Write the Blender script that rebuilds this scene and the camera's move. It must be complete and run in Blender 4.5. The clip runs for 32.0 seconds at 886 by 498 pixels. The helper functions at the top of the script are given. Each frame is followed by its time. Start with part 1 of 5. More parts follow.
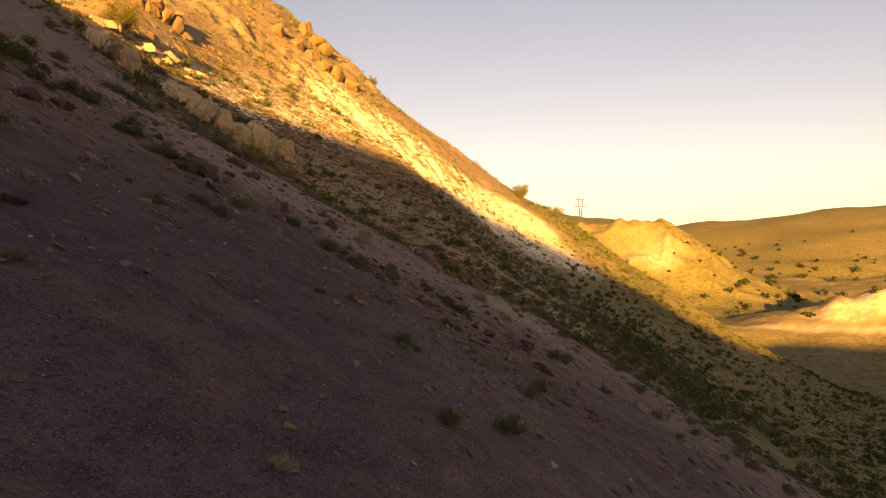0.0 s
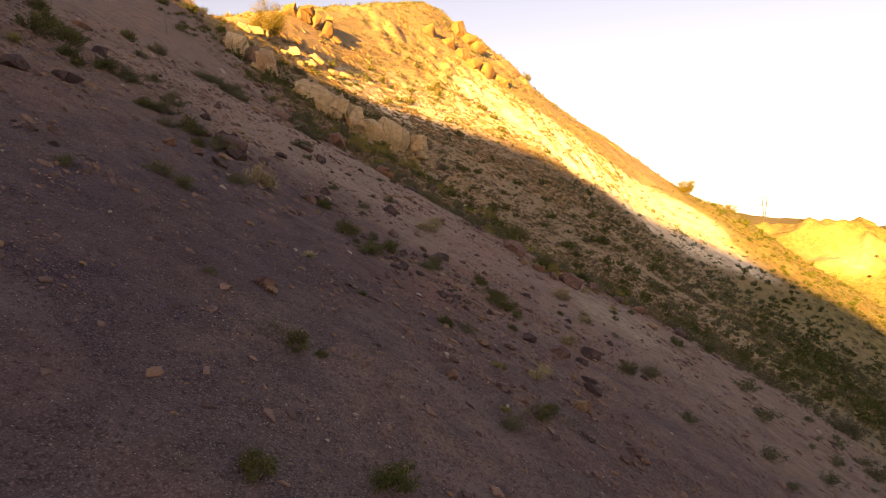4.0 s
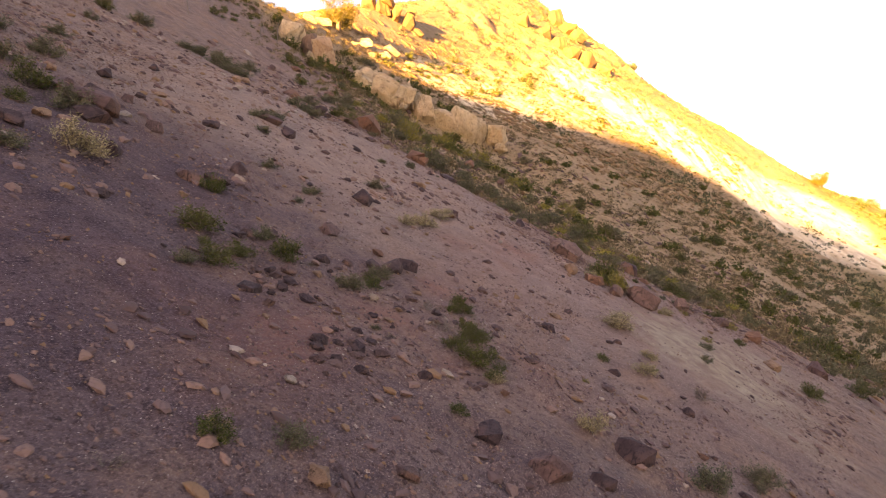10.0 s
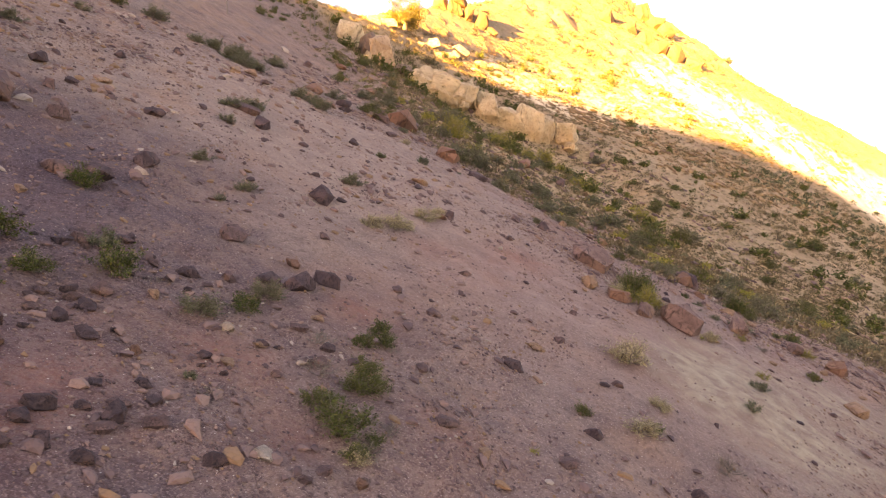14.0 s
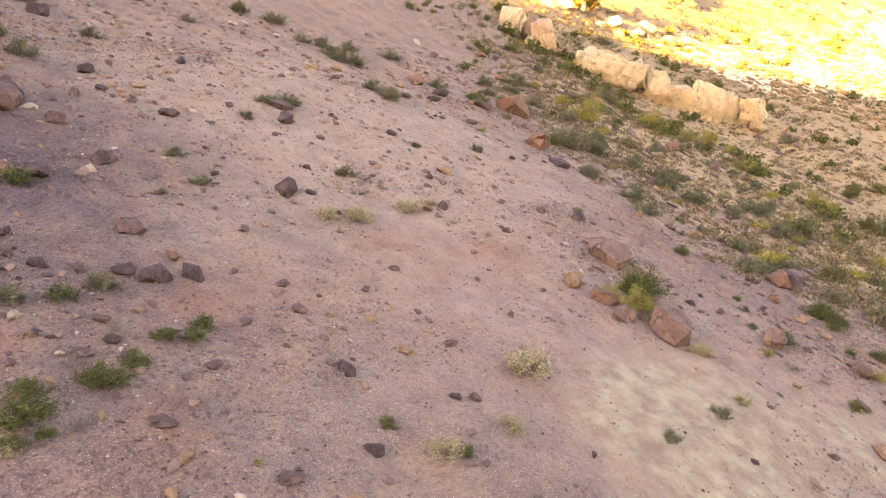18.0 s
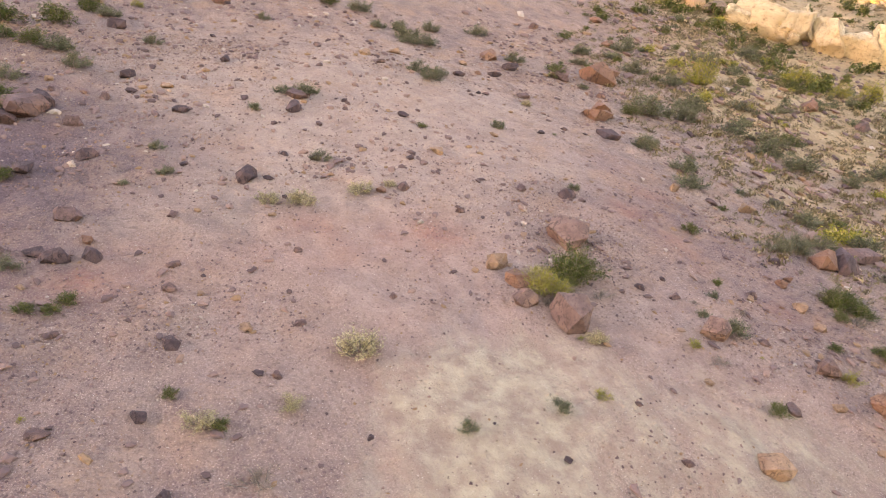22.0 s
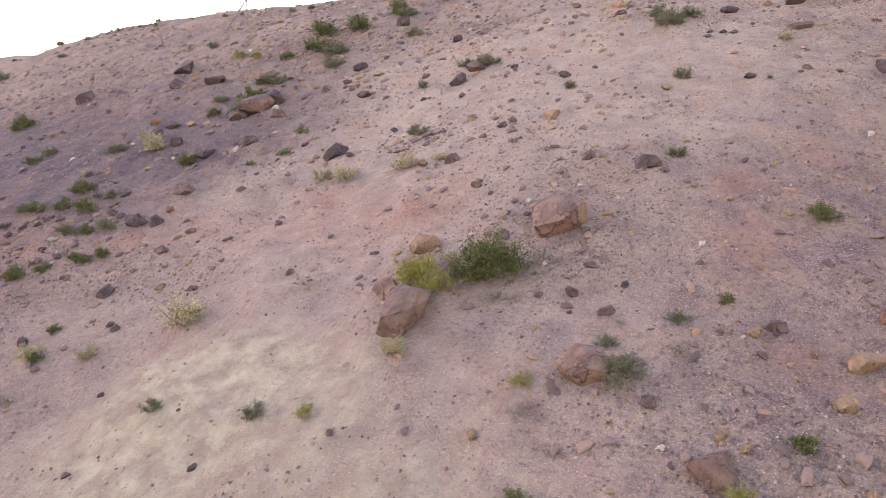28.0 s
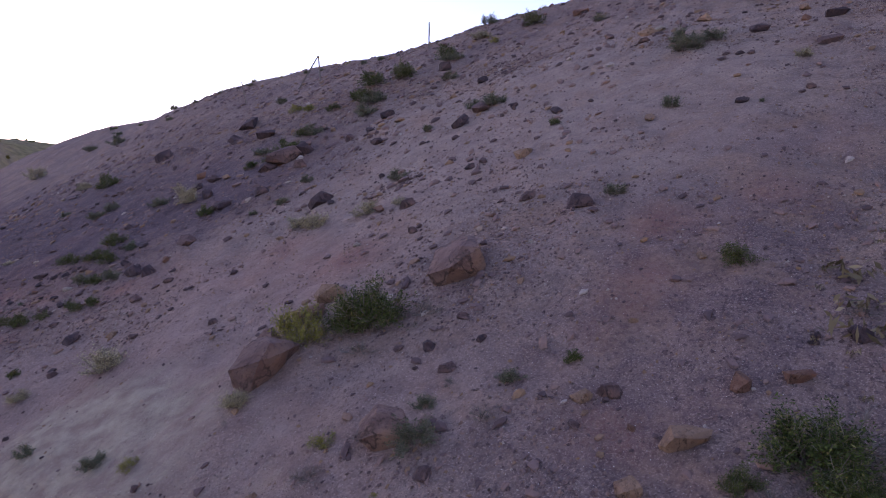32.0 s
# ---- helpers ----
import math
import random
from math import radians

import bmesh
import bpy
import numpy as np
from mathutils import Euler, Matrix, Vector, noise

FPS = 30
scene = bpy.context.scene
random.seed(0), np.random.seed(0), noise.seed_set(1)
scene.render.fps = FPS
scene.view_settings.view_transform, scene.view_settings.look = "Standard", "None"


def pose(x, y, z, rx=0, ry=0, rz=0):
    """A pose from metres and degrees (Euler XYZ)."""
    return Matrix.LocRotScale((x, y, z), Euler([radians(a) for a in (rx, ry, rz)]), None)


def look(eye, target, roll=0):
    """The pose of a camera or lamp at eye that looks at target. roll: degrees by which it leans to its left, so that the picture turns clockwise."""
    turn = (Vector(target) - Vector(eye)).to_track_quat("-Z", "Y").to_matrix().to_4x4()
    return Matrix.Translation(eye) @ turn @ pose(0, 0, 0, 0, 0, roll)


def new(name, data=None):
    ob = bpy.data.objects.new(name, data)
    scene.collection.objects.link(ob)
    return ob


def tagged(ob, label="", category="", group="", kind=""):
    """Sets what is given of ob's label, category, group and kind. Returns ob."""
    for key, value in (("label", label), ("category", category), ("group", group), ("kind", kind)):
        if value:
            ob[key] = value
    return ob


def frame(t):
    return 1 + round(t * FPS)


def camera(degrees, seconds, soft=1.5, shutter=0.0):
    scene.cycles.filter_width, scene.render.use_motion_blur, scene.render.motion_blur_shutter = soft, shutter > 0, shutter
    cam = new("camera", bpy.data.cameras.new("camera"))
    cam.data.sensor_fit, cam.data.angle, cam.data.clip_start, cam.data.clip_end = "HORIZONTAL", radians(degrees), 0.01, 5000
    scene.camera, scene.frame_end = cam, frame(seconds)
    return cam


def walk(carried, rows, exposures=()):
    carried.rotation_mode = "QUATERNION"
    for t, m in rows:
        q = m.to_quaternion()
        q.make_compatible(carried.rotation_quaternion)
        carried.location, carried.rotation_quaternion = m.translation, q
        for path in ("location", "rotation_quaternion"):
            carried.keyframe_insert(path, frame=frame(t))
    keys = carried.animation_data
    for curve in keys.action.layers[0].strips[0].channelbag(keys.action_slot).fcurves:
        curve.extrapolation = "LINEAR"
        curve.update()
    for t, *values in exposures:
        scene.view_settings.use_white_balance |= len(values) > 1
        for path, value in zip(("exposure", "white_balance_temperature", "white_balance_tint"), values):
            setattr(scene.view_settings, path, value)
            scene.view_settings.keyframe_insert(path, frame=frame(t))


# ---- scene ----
cam = camera(64.9, 32.0, soft=1.0, shutter=0.35)
# seconds, eye x, y, z in metres, yaw, pitch, roll in degrees
ROWS = [
    (0.0, 0.72, -0.56, 20.05, 1.17, 1.32, 0.34),
    (0.5, 1.07, 0.04, 19.99, 1.73, 1.35, 0.47),
    (1.0, 1.48, 0.74, 19.88, 3.41, 1.39, 0.57),
    (1.5, 1.86, 1.35, 19.79, 5.31, 1.40, 0.65),
    (2.0, 2.30, 1.61, 19.73, 7.03, 1.39, 0.74),
    (2.5, 2.75, 2.11, 19.71, 8.72, 1.39, 0.81),
    (3.0, 3.16, 2.65, 19.69, 10.43, 1.36, 0.83),
    (3.5, 3.55, 3.19, 19.70, 12.75, 1.33, 0.86),
    (4.0, 3.90, 3.75, 19.70, 14.92, 1.33, 0.89),
    (4.5, 4.22, 4.29, 19.68, 16.03, 1.33, 0.80),
    (6.5, 4.91, 7.09, 19.70, 20.70, 1.39, 0.66),
    (7.0, 4.93, 7.80, 19.72, 22.23, 1.39, 0.60),
    (7.5, 4.88, 8.56, 19.74, 23.21, 1.44, 0.56),
    (8.0, 4.82, 9.33, 19.77, 23.76, 1.47, 0.54),
    (8.5, 4.73, 10.13, 19.80, 23.79, 1.49, 0.52),
    (9.0, 4.63, 10.95, 19.83, 23.80, 1.54, 0.50),
    (9.5, 4.53, 11.76, 19.87, 23.85, 1.56, 0.40),
    (10.0, 4.45, 12.56, 19.90, 24.11, 1.61, 0.33),
    (10.5, 4.40, 13.28, 19.93, 24.48, 1.65, 0.22),
    (11.0, 4.36, 13.92, 19.95, 24.96, 1.70, 0.16),
    (11.5, 4.35, 14.52, 19.95, 25.91, 1.77, 0.07),
    (12.0, 4.36, 15.03, 19.95, 26.84, 1.83, 0.14),
    (12.5, 4.45, 15.48, 19.95, 28.36, 1.91, 0.19),
    (13.0, 4.61, 15.88, 19.98, 29.79, 1.94, 0.29),
    (13.5, 4.84, 16.27, 20.02, 30.67, 2.01, 0.39),
    (14.0, 5.16, 16.67, 20.06, 31.61, 2.04, 0.51),
    (14.5, 5.50, 17.10, 20.05, 33.91, 2.08, 0.62),
    (15.0, 5.88, 17.54, 20.02, 36.45, 2.13, 0.80),
    (15.5, 6.30, 18.01, 19.99, 38.99, 2.10, 1.01),
    (17.5, 8.26, 20.09, 20.14, 47.95, 0.98, 1.55),
    (18.0, 8.74, 20.60, 20.29, 49.78, 0.65, 1.64),
    (18.5, 9.20, 21.13, 20.36, 50.77, 0.33, 1.58),
    (19.0, 9.64, 21.66, 20.39, 52.58, 0.05, 1.52),
    (19.5, 10.08, 22.19, 20.42, 55.19, -0.25, 1.44),
    (20.0, 10.52, 22.75, 20.48, 57.81, -0.60, 1.38),
    (20.5, 10.93, 23.33, 20.55, 59.69, -0.91, 1.26),
    (21.0, 11.28, 23.93, 20.58, 61.48, -1.20, 1.17),
    (21.5, 11.57, 24.55, 20.58, 63.94, -1.57, 1.18),
    (22.0, 11.78, 25.24, 20.58, 66.46, -1.93, 1.22),
    (22.5, 11.92, 26.04, 20.55, 69.02, -2.14, 1.24),
    (23.0, 12.02, 26.90, 20.53, 71.88, -2.42, 1.07),
    (23.5, 12.05, 27.76, 20.53, 74.67, -2.69, 1.07),
    (24.0, 12.04, 28.61, 20.53, 77.41, -2.98, 1.10),
    (24.5, 11.99, 29.49, 20.55, 80.50, -3.33, 1.27),
    (26.5, 11.35, 33.33, 20.76, 95.41, -4.98, 1.60),
    (27.0, 11.06, 34.28, 20.79, 101.42, -5.10, 1.67),
    (27.5, 10.73, 35.20, 20.82, 107.34, -5.14, 1.66),
    (28.0, 10.39, 36.05, 20.84, 111.33, -4.99, 1.53),
    (28.5, 10.02, 36.80, 20.87, 114.41, -4.84, 1.33),
    (29.0, 9.64, 37.47, 20.90, 116.88, -4.53, 1.10),
    (29.5, 9.30, 38.01, 20.93, 119.14, -3.57, 0.80),
    (30.0, 9.01, 38.43, 20.94, 121.42, -2.47, 0.54),
    (30.5, 8.75, 38.78, 20.96, 123.09, -1.95, 0.35),
    (31.0, 8.54, 39.05, 20.97, 123.46, -1.82, 0.22),
    (31.5, 8.32, 39.23, 20.98, 123.47, -1.87, 0.14),
    (32.0, 8.18, 39.33, 21.00, 123.47, -1.88, -0.02),
]
EXPOSURES = [(0.0, 2.6, 11900, 46), (4.0, 3.3, 11200, 48), (9.0, 4.16, 10300, 53), (13.0, 4.52, 10100, 51), (19.0, 5.53, 10400, 43), (24.0, 5.46, 9700, 42), (28.0, 5.4, 9100, 43), (29.0, 5.42, 8800, 43), (30.0, 5.0, 8200, 46), (31.0, 4.28, 7100, 51), (32.0, 3.74, 6500, 56)]
walk(cam, [(t, Matrix.LocRotScale((x, y, z), (Matrix.Rotation(radians(yaw), 3, "Z") @ Matrix.Rotation(radians(90 + pitch), 3, "X") @ Matrix.Rotation(radians(roll), 3, "Z")).to_quaternion(), None)) for t, x, y, z, yaw, pitch, roll in ROWS], EXPOSURES)

# ---- world and sun ----
SUN_AZ, SUN_EL = radians(186.9), radians(5.0)   # towards the sun, clockwise from +y
world = bpy.data.worlds.new("sky")
world.use_nodes = True
scene.world = world
wn = world.node_tree
sky = wn.nodes.new("ShaderNodeTexSky")
sky.sky_type, sky.sun_disc = "NISHITA", False
sky.sun_elevation, sky.sun_rotation = SUN_EL, SUN_AZ
sky.altitude, sky.air_density, sky.dust_density, sky.ozone_density = 1400, 1.0, 1.6, 1.5
wn.nodes["Background"].inputs["Strength"].default_value = 0.05
wn.links.new(sky.outputs["Color"], wn.nodes["Background"].inputs["Color"])
sun_data = bpy.data.lights.new("sun", "SUN")
sun_data.energy, sun_data.angle, sun_data.color = 3.1, radians(0.6), (1.0, 0.73, 0.23)
sun = new("sun", sun_data)
sun_way = Vector((math.sin(SUN_AZ) * math.cos(SUN_EL), math.cos(SUN_AZ) * math.cos(SUN_EL), math.sin(SUN_EL)))
sun.matrix_world = look(sun_way * 800 + Vector((0, 60, 30)), (0, 60, 30))

# ---- the lie of the land ----
def soft_floor(a, b, k):
    """The larger of a and b, rounded over k."""
    return b + k * np.logaddexp(0, (a - b) / k)


def step(a, b, v):
    u = np.clip((v - a) / (b - a), 0, 1)
    return u * u * (3 - 2 * u)


def bell(x, y, cx, cy, rx, ry, turn=0.0):
    c, s = math.cos(turn), math.sin(turn)
    u, v = (x - cx) * c + (y - cy) * s, (y - cy) * c - (x - cx) * s
    return np.exp(-((u / rx) ** 2) - (v / ry) ** 2)


def lattice(x, y, seed):
    """Smooth noise between -1 and 1 over the plane."""
    xi, yi = np.floor(x), np.floor(y)
    fx, fy = x - xi, y - yi
    fx, fy = fx * fx * fx * (fx * (fx * 6 - 15) + 10), fy * fy * fy * (fy * (fy * 6 - 15) + 10)

    def corner(a, b):
        h = np.sin(a * 127.1 + b * 311.7 + seed * 74.7) * 43758.5453
        return 2 * (h - np.floor(h)) - 1

    return (corner(xi, yi) * (1 - fx) + corner(xi + 1, yi) * fx) * (1 - fy) + (corner(xi, yi + 1) * (1 - fx) + corner(xi + 1, yi + 1) * fx) * fy


def fractal(x, y, size, octaves, seed):
    total, gain, reach = 0, 1.0, 0.0
    c, s = 0.8, 0.6
    for n in range(octaves):
        total = total + gain * lattice(x / size, y / size, seed + n)
        reach, gain, size = reach + gain, gain * 0.5, size * 0.5
        x, y = c * x - s * y + 17.3, s * x + c * y - 9.1
    return total / reach


def near_slope(x, y):
    """The hillside that the camera follows, a warped plane that falls towards +x, with a swale behind the first shoulder."""
    u, v = x / 30, (y - 50) / 50
    z = 21.226 + 2.953 * v + 0.016 * v * v + 1.683 * v**3 + u * (-16.541 - 3.022 * v - 3.875 * v * v)
    return z + u * u * (-7.770 - 5.402 * v) - 8.136 * u**3 - 2.864 * bell(x, y, -3, 62, 12, 20)


SWELLS = ((-0.5, 12, 0.24), (-14, 17, 0.15), (-5, 17, -0.08), (-14, 22, 0.15), (-9.5, 22, -0.08), (-5, 22, -0.20), (-0.5, 22, -0.20), (-5, 27, -0.16), (-0.5, 27, -0.18),
          (-21, 16, -0.30), (-21, -5, -0.75), (-14, 32, 0.20), (-9.5, 32, 0.22), (-0.5, 32, 0.05), (-9.5, 37, 0.09), (-5, 37, 0.07), (4, 37, 0.18), (-0.5, 42, -0.20), (-9.5, 47, -0.18), (-5, 47, -0.34))


def land(x, y):
    """The height of the bare ground without its fine relief."""
    x, y = np.asarray(x, float), np.asarray(y, float)
    # the crest above the slope: beyond it the ground flattens and falls off
    crest = -21.6 - 0.5 * soft_floor(y - 26, 0, 6)
    xc = soft_floor(x, crest, 1.6)
    xc = 7 - soft_floor(7 - xc, 0, 3.0)
    yc = 144 - soft_floor(144 - y, 0, 8)
    yc = soft_floor(yc, -6, 8)
    z = near_slope(xc, yc)
    for a, b, swell in SWELLS:
        z = z + swell * bell(x, y, a, b, 4.5, 4.5)
    z = z - 0.62 * soft_floor(x - 7, 0, 3.0)
    z = z - 0.10 * soft_floor(crest - x, 0, 3) - 0.08 * soft_floor(-6 - y, 0, 8)
    # the shelf that the pale ledge holds back
    along, off = (x + 27.6) * 0.637 + (y - 65.4) * 0.771, (x + 27.6) * 0.771 - (y - 65.4) * 0.637
    z = z - 1.25 * step(-1.2, 0.9, off) * (1 - step(5, 17, off)) * step(-3.0, 2.5, along) * (1 - step(15, 18, along))
    # the spur that closes the slope ahead
    spur = 53 - 0.70 * x + 0.15 * soft_floor(-x - 21, 0, 6) + 0.08 * soft_floor(x - 30, 0, 12)
    drop = 0.45 * soft_floor(y - 215 - 0.6 * soft_floor(-x - 21, 0, 6), 0, 12)
    spur = spur + (24 - spur) * step(64, 95, -x)
    z = np.minimum(z, 95)
    z = z + (spur - z) * step(136, 196, y) - drop + 1.5 * bell(x, y, -38, 162, 16, 26) - 0.8 * bell(x, y, -8, 196, 25, 26) + 2.4 * bell(x, y, 33, 196, 10, 28)
    # the brow above the crag, which falls away behind it
    brow = 50.3 + 0.39 * (y - 80) + 40 * (1 - step(50, 66, y)) + 40 * step(-38, -28, x)
    z = brow - soft_floor(brow - z, 0, 1.2) - 1.2 * bell(x, y, -31.5, 62.0, 4, 3.5) - 0.9 * bell(x, y, -39, 80, 7, 8)
    floor = -20 - 0.004 * np.hypot(x, y) + 2.0 * fractal(x, y, 120, 2, 5)
    z = soft_floor(z, floor, 5)
    # hills across the canyon: a crag-topped knoll, a rocky bank beside the road, olive slopes rising behind
    reach, way = np.hypot(x, y), np.clip(x / np.maximum(y, 1), 0.1, 0.7)
    rise = np.clip((reach - 480) / 1520, 0, 1.3)
    behind = (218 - 260 * way) * rise**0.7 - 150 * np.maximum(0, rise - 1)
    plain = (97 + 18 * step(0.40, 0.58, way)) * step(430, 1180, reach) - 90 * step(1230, 1900, reach)
    side = step(0.22, 0.36, way)
    open_side = step(60, 300, y)
    far = (16 * step(250, 320, reach) + behind * (1 - side) + plain * side) * open_side
    knoll = np.exp(-((x - 128) / np.where(x < 128, 118, 66)) ** 2 - ((y - 478) / 66) ** 2)
    bank = step(112, 185, x) * bell(0, y, 0, 306 - 0.3 * (x - 150), 1, 24)
    rough = fractal(x, y, 70, 6, 11) * 5 * step(380, 600, reach) - (16 * knoll + 14 * bank) * np.abs(fractal(x, y, 30, 5, 13))
    rough = rough + 9 * bell(x, y, 146, 452, 16, 16) * np.abs(fractal(x, y, 9, 4, 15))
    z = z + far + 54 * knoll + 22 * bank + rough * open_side
    # the ridge to the south, behind which the sun stands
    top = soft_floor(67.5 - 0.36 * soft_floor(x + 52, 0, 4) - 0.17 * soft_floor(x + 20, 0, 5), 31, 5)
    top = top + (50 - top) * step(68, 96, -x)
    top = top - 2.2 * step(59, 67, -x)
    top = np.clip(top, 8, 90)
    z = z - 0.25 * soft_floor(-25 - y, 0, 10)
    z = soft_floor(z, -25 + (top + 25 + 2.5 * fractal(x, y, 40, 4, 61)) * np.exp(-(((y + 200) / 70) ** 2)), 5)
    return soft_floor(z, -26 + 40 * step(500, 2500, np.hypot(x, y)) * step(0, -400, y), 6)


def relief(x, y):
    """Fine relief: hummocks, rills down the slope, trodden ground."""
    near = 1 - step(60, 150, np.hypot(x - 0, y - 35))
    z = 0.07 * fractal(x, y, 3.0, 3, 21) + 0.11 * fractal(x, y, 1.1, 4, 31) * near
    z = z + 0.07 * fractal(x * 0.3, y, 0.9, 2, 41) * near + 0.035 * np.abs(fractal(x, y, 0.42, 2, 46)) * near - 0.19 * np.maximum(0, lattice(x / 0.34, y / 0.34, 43) - 0.35) * np.clip(0.3 + 1.6 * fractal(x, y, 3.0, 2, 44), 0, 1) * near
    far = step(80, 180, y)
    cliff = bell(x, y, -9, 136, 9, 13, -0.6) + bell(x, y, 3, 147, 7, 14, -0.75)
    crags = step(84, 100, y) * step(24, 34, -x + 0.12 * (y - 90)) * np.maximum(0, fractal(x, y, 22, 2, 55) + 0.25)
    return z + far * (1.3 * fractal(x, y, 14, 4, 51)) + crags * (3.8 * np.abs(fractal(x, y, 5.0, 4, 57)) - 0.5) - 2.6 * cliff * np.maximum(0, np.abs(fractal(x + 0.6 * y, y * 0.35, 5.0, 4, 53)) - 0.05)


def ground(x, y):
    return land(x, y) + relief(x, y)


# ---- materials ----
class Nodes:
    """A material under way: its node tree and a few shorthands."""

    def __init__(self, name, rough=0.9, specular=0.25):
        self.material = bpy.data.materials.new(name)
        self.material.use_nodes = True
        self.tree = self.material.node_tree
        self.bsdf = self.tree.nodes["Principled BSDF"]
        self.bsdf.inputs["Roughness"].default_value = rough
        self.bsdf.inputs["Specular IOR Level"].default_value = specular
        self.place = self.tree.nodes.new("ShaderNodeTexCoord").outputs["Object"]

    def put(self, socket, value):
        if hasattr(value, "links"):
            self.tree.links.new(value, socket)
        else:
            socket.default_value = (*value, 1) if isinstance(value, tuple) and len(value) == 3 and socket.type == "RGBA" else value

    def noise(self, scale, detail=4.0, rough=0.6, where=None, stretch=None):
        where = where or self.place
        if stretch:
            m = self.tree.nodes.new("ShaderNodeMapping")
            m.inputs["Scale"].default_value = stretch
            self.put(m.inputs["Vector"], where)
            where = m.outputs["Vector"]
        n = self.tree.nodes.new("ShaderNodeTexNoise")
        self.put(n.inputs["Vector"], where)
        n.inputs["Scale"].default_value, n.inputs["Detail"].default_value, n.inputs["Roughness"].default_value = scale, detail, rough
        return n.outputs["Fac"]

    def cells(self, scale, out="Distance", feature="F1"):
        n = self.tree.nodes.new("ShaderNodeTexVoronoi")
        n.feature = feature
        self.put(n.inputs["Vector"], self.place)
        n.inputs["Scale"].default_value = scale
        return n.outputs[out]

    def range(self, value, a, b, lo=0.0, hi=1.0):
        n = self.tree.nodes.new("ShaderNodeMapRange")
        for socket, v in zip(n.inputs, (value, a, b, lo, hi)):
            self.put(socket, v)
        return n.outputs["Result"]

    def mix(self, fac, a, b, how="MIX"):
        n = self.tree.nodes.new("ShaderNodeMix")
        n.data_type, n.blend_type = "RGBA", how
        self.put(n.inputs["Factor"], fac)
        self.put(n.inputs["A"] if n.inputs["A"].type == "RGBA" else n.inputs[6], a)
        self.put(n.inputs[7], b)
        return n.outputs[2]

    def maths(self, how, a, b):
        n = self.tree.nodes.new("ShaderNodeMath")
        n.operation = how
        self.put(n.inputs[0], a), self.put(n.inputs[1], b)
        return n.outputs[0]

    def bump(self, height, depth, strength=1.0, before=None):
        n = self.tree.nodes.new("ShaderNodeBump")
        n.inputs["Strength"].default_value, n.inputs["Distance"].default_value = strength, depth
        self.put(n.inputs["Height"], height)
        if before:
            self.put(n.inputs["Normal"], before)
        return n.outputs["Normal"]

    def channels(self, name):
        n = self.tree.nodes.new("ShaderNodeAttribute")
        n.attribute_name = name
        s = self.tree.nodes.new("ShaderNodeSeparateColor")
        self.put(s.inputs[0], n.outputs["Color"])
        return s.outputs[0], s.outputs[1], s.outputs[2]

    def info(self, kind, out):
        return self.tree.nodes.new(kind).outputs[out]

    def done(self, colour, normal=None):
        self.put(self.bsdf.inputs["Base Color"], colour)
        if normal:
            self.put(self.bsdf.inputs["Normal"], normal)
        return self.material


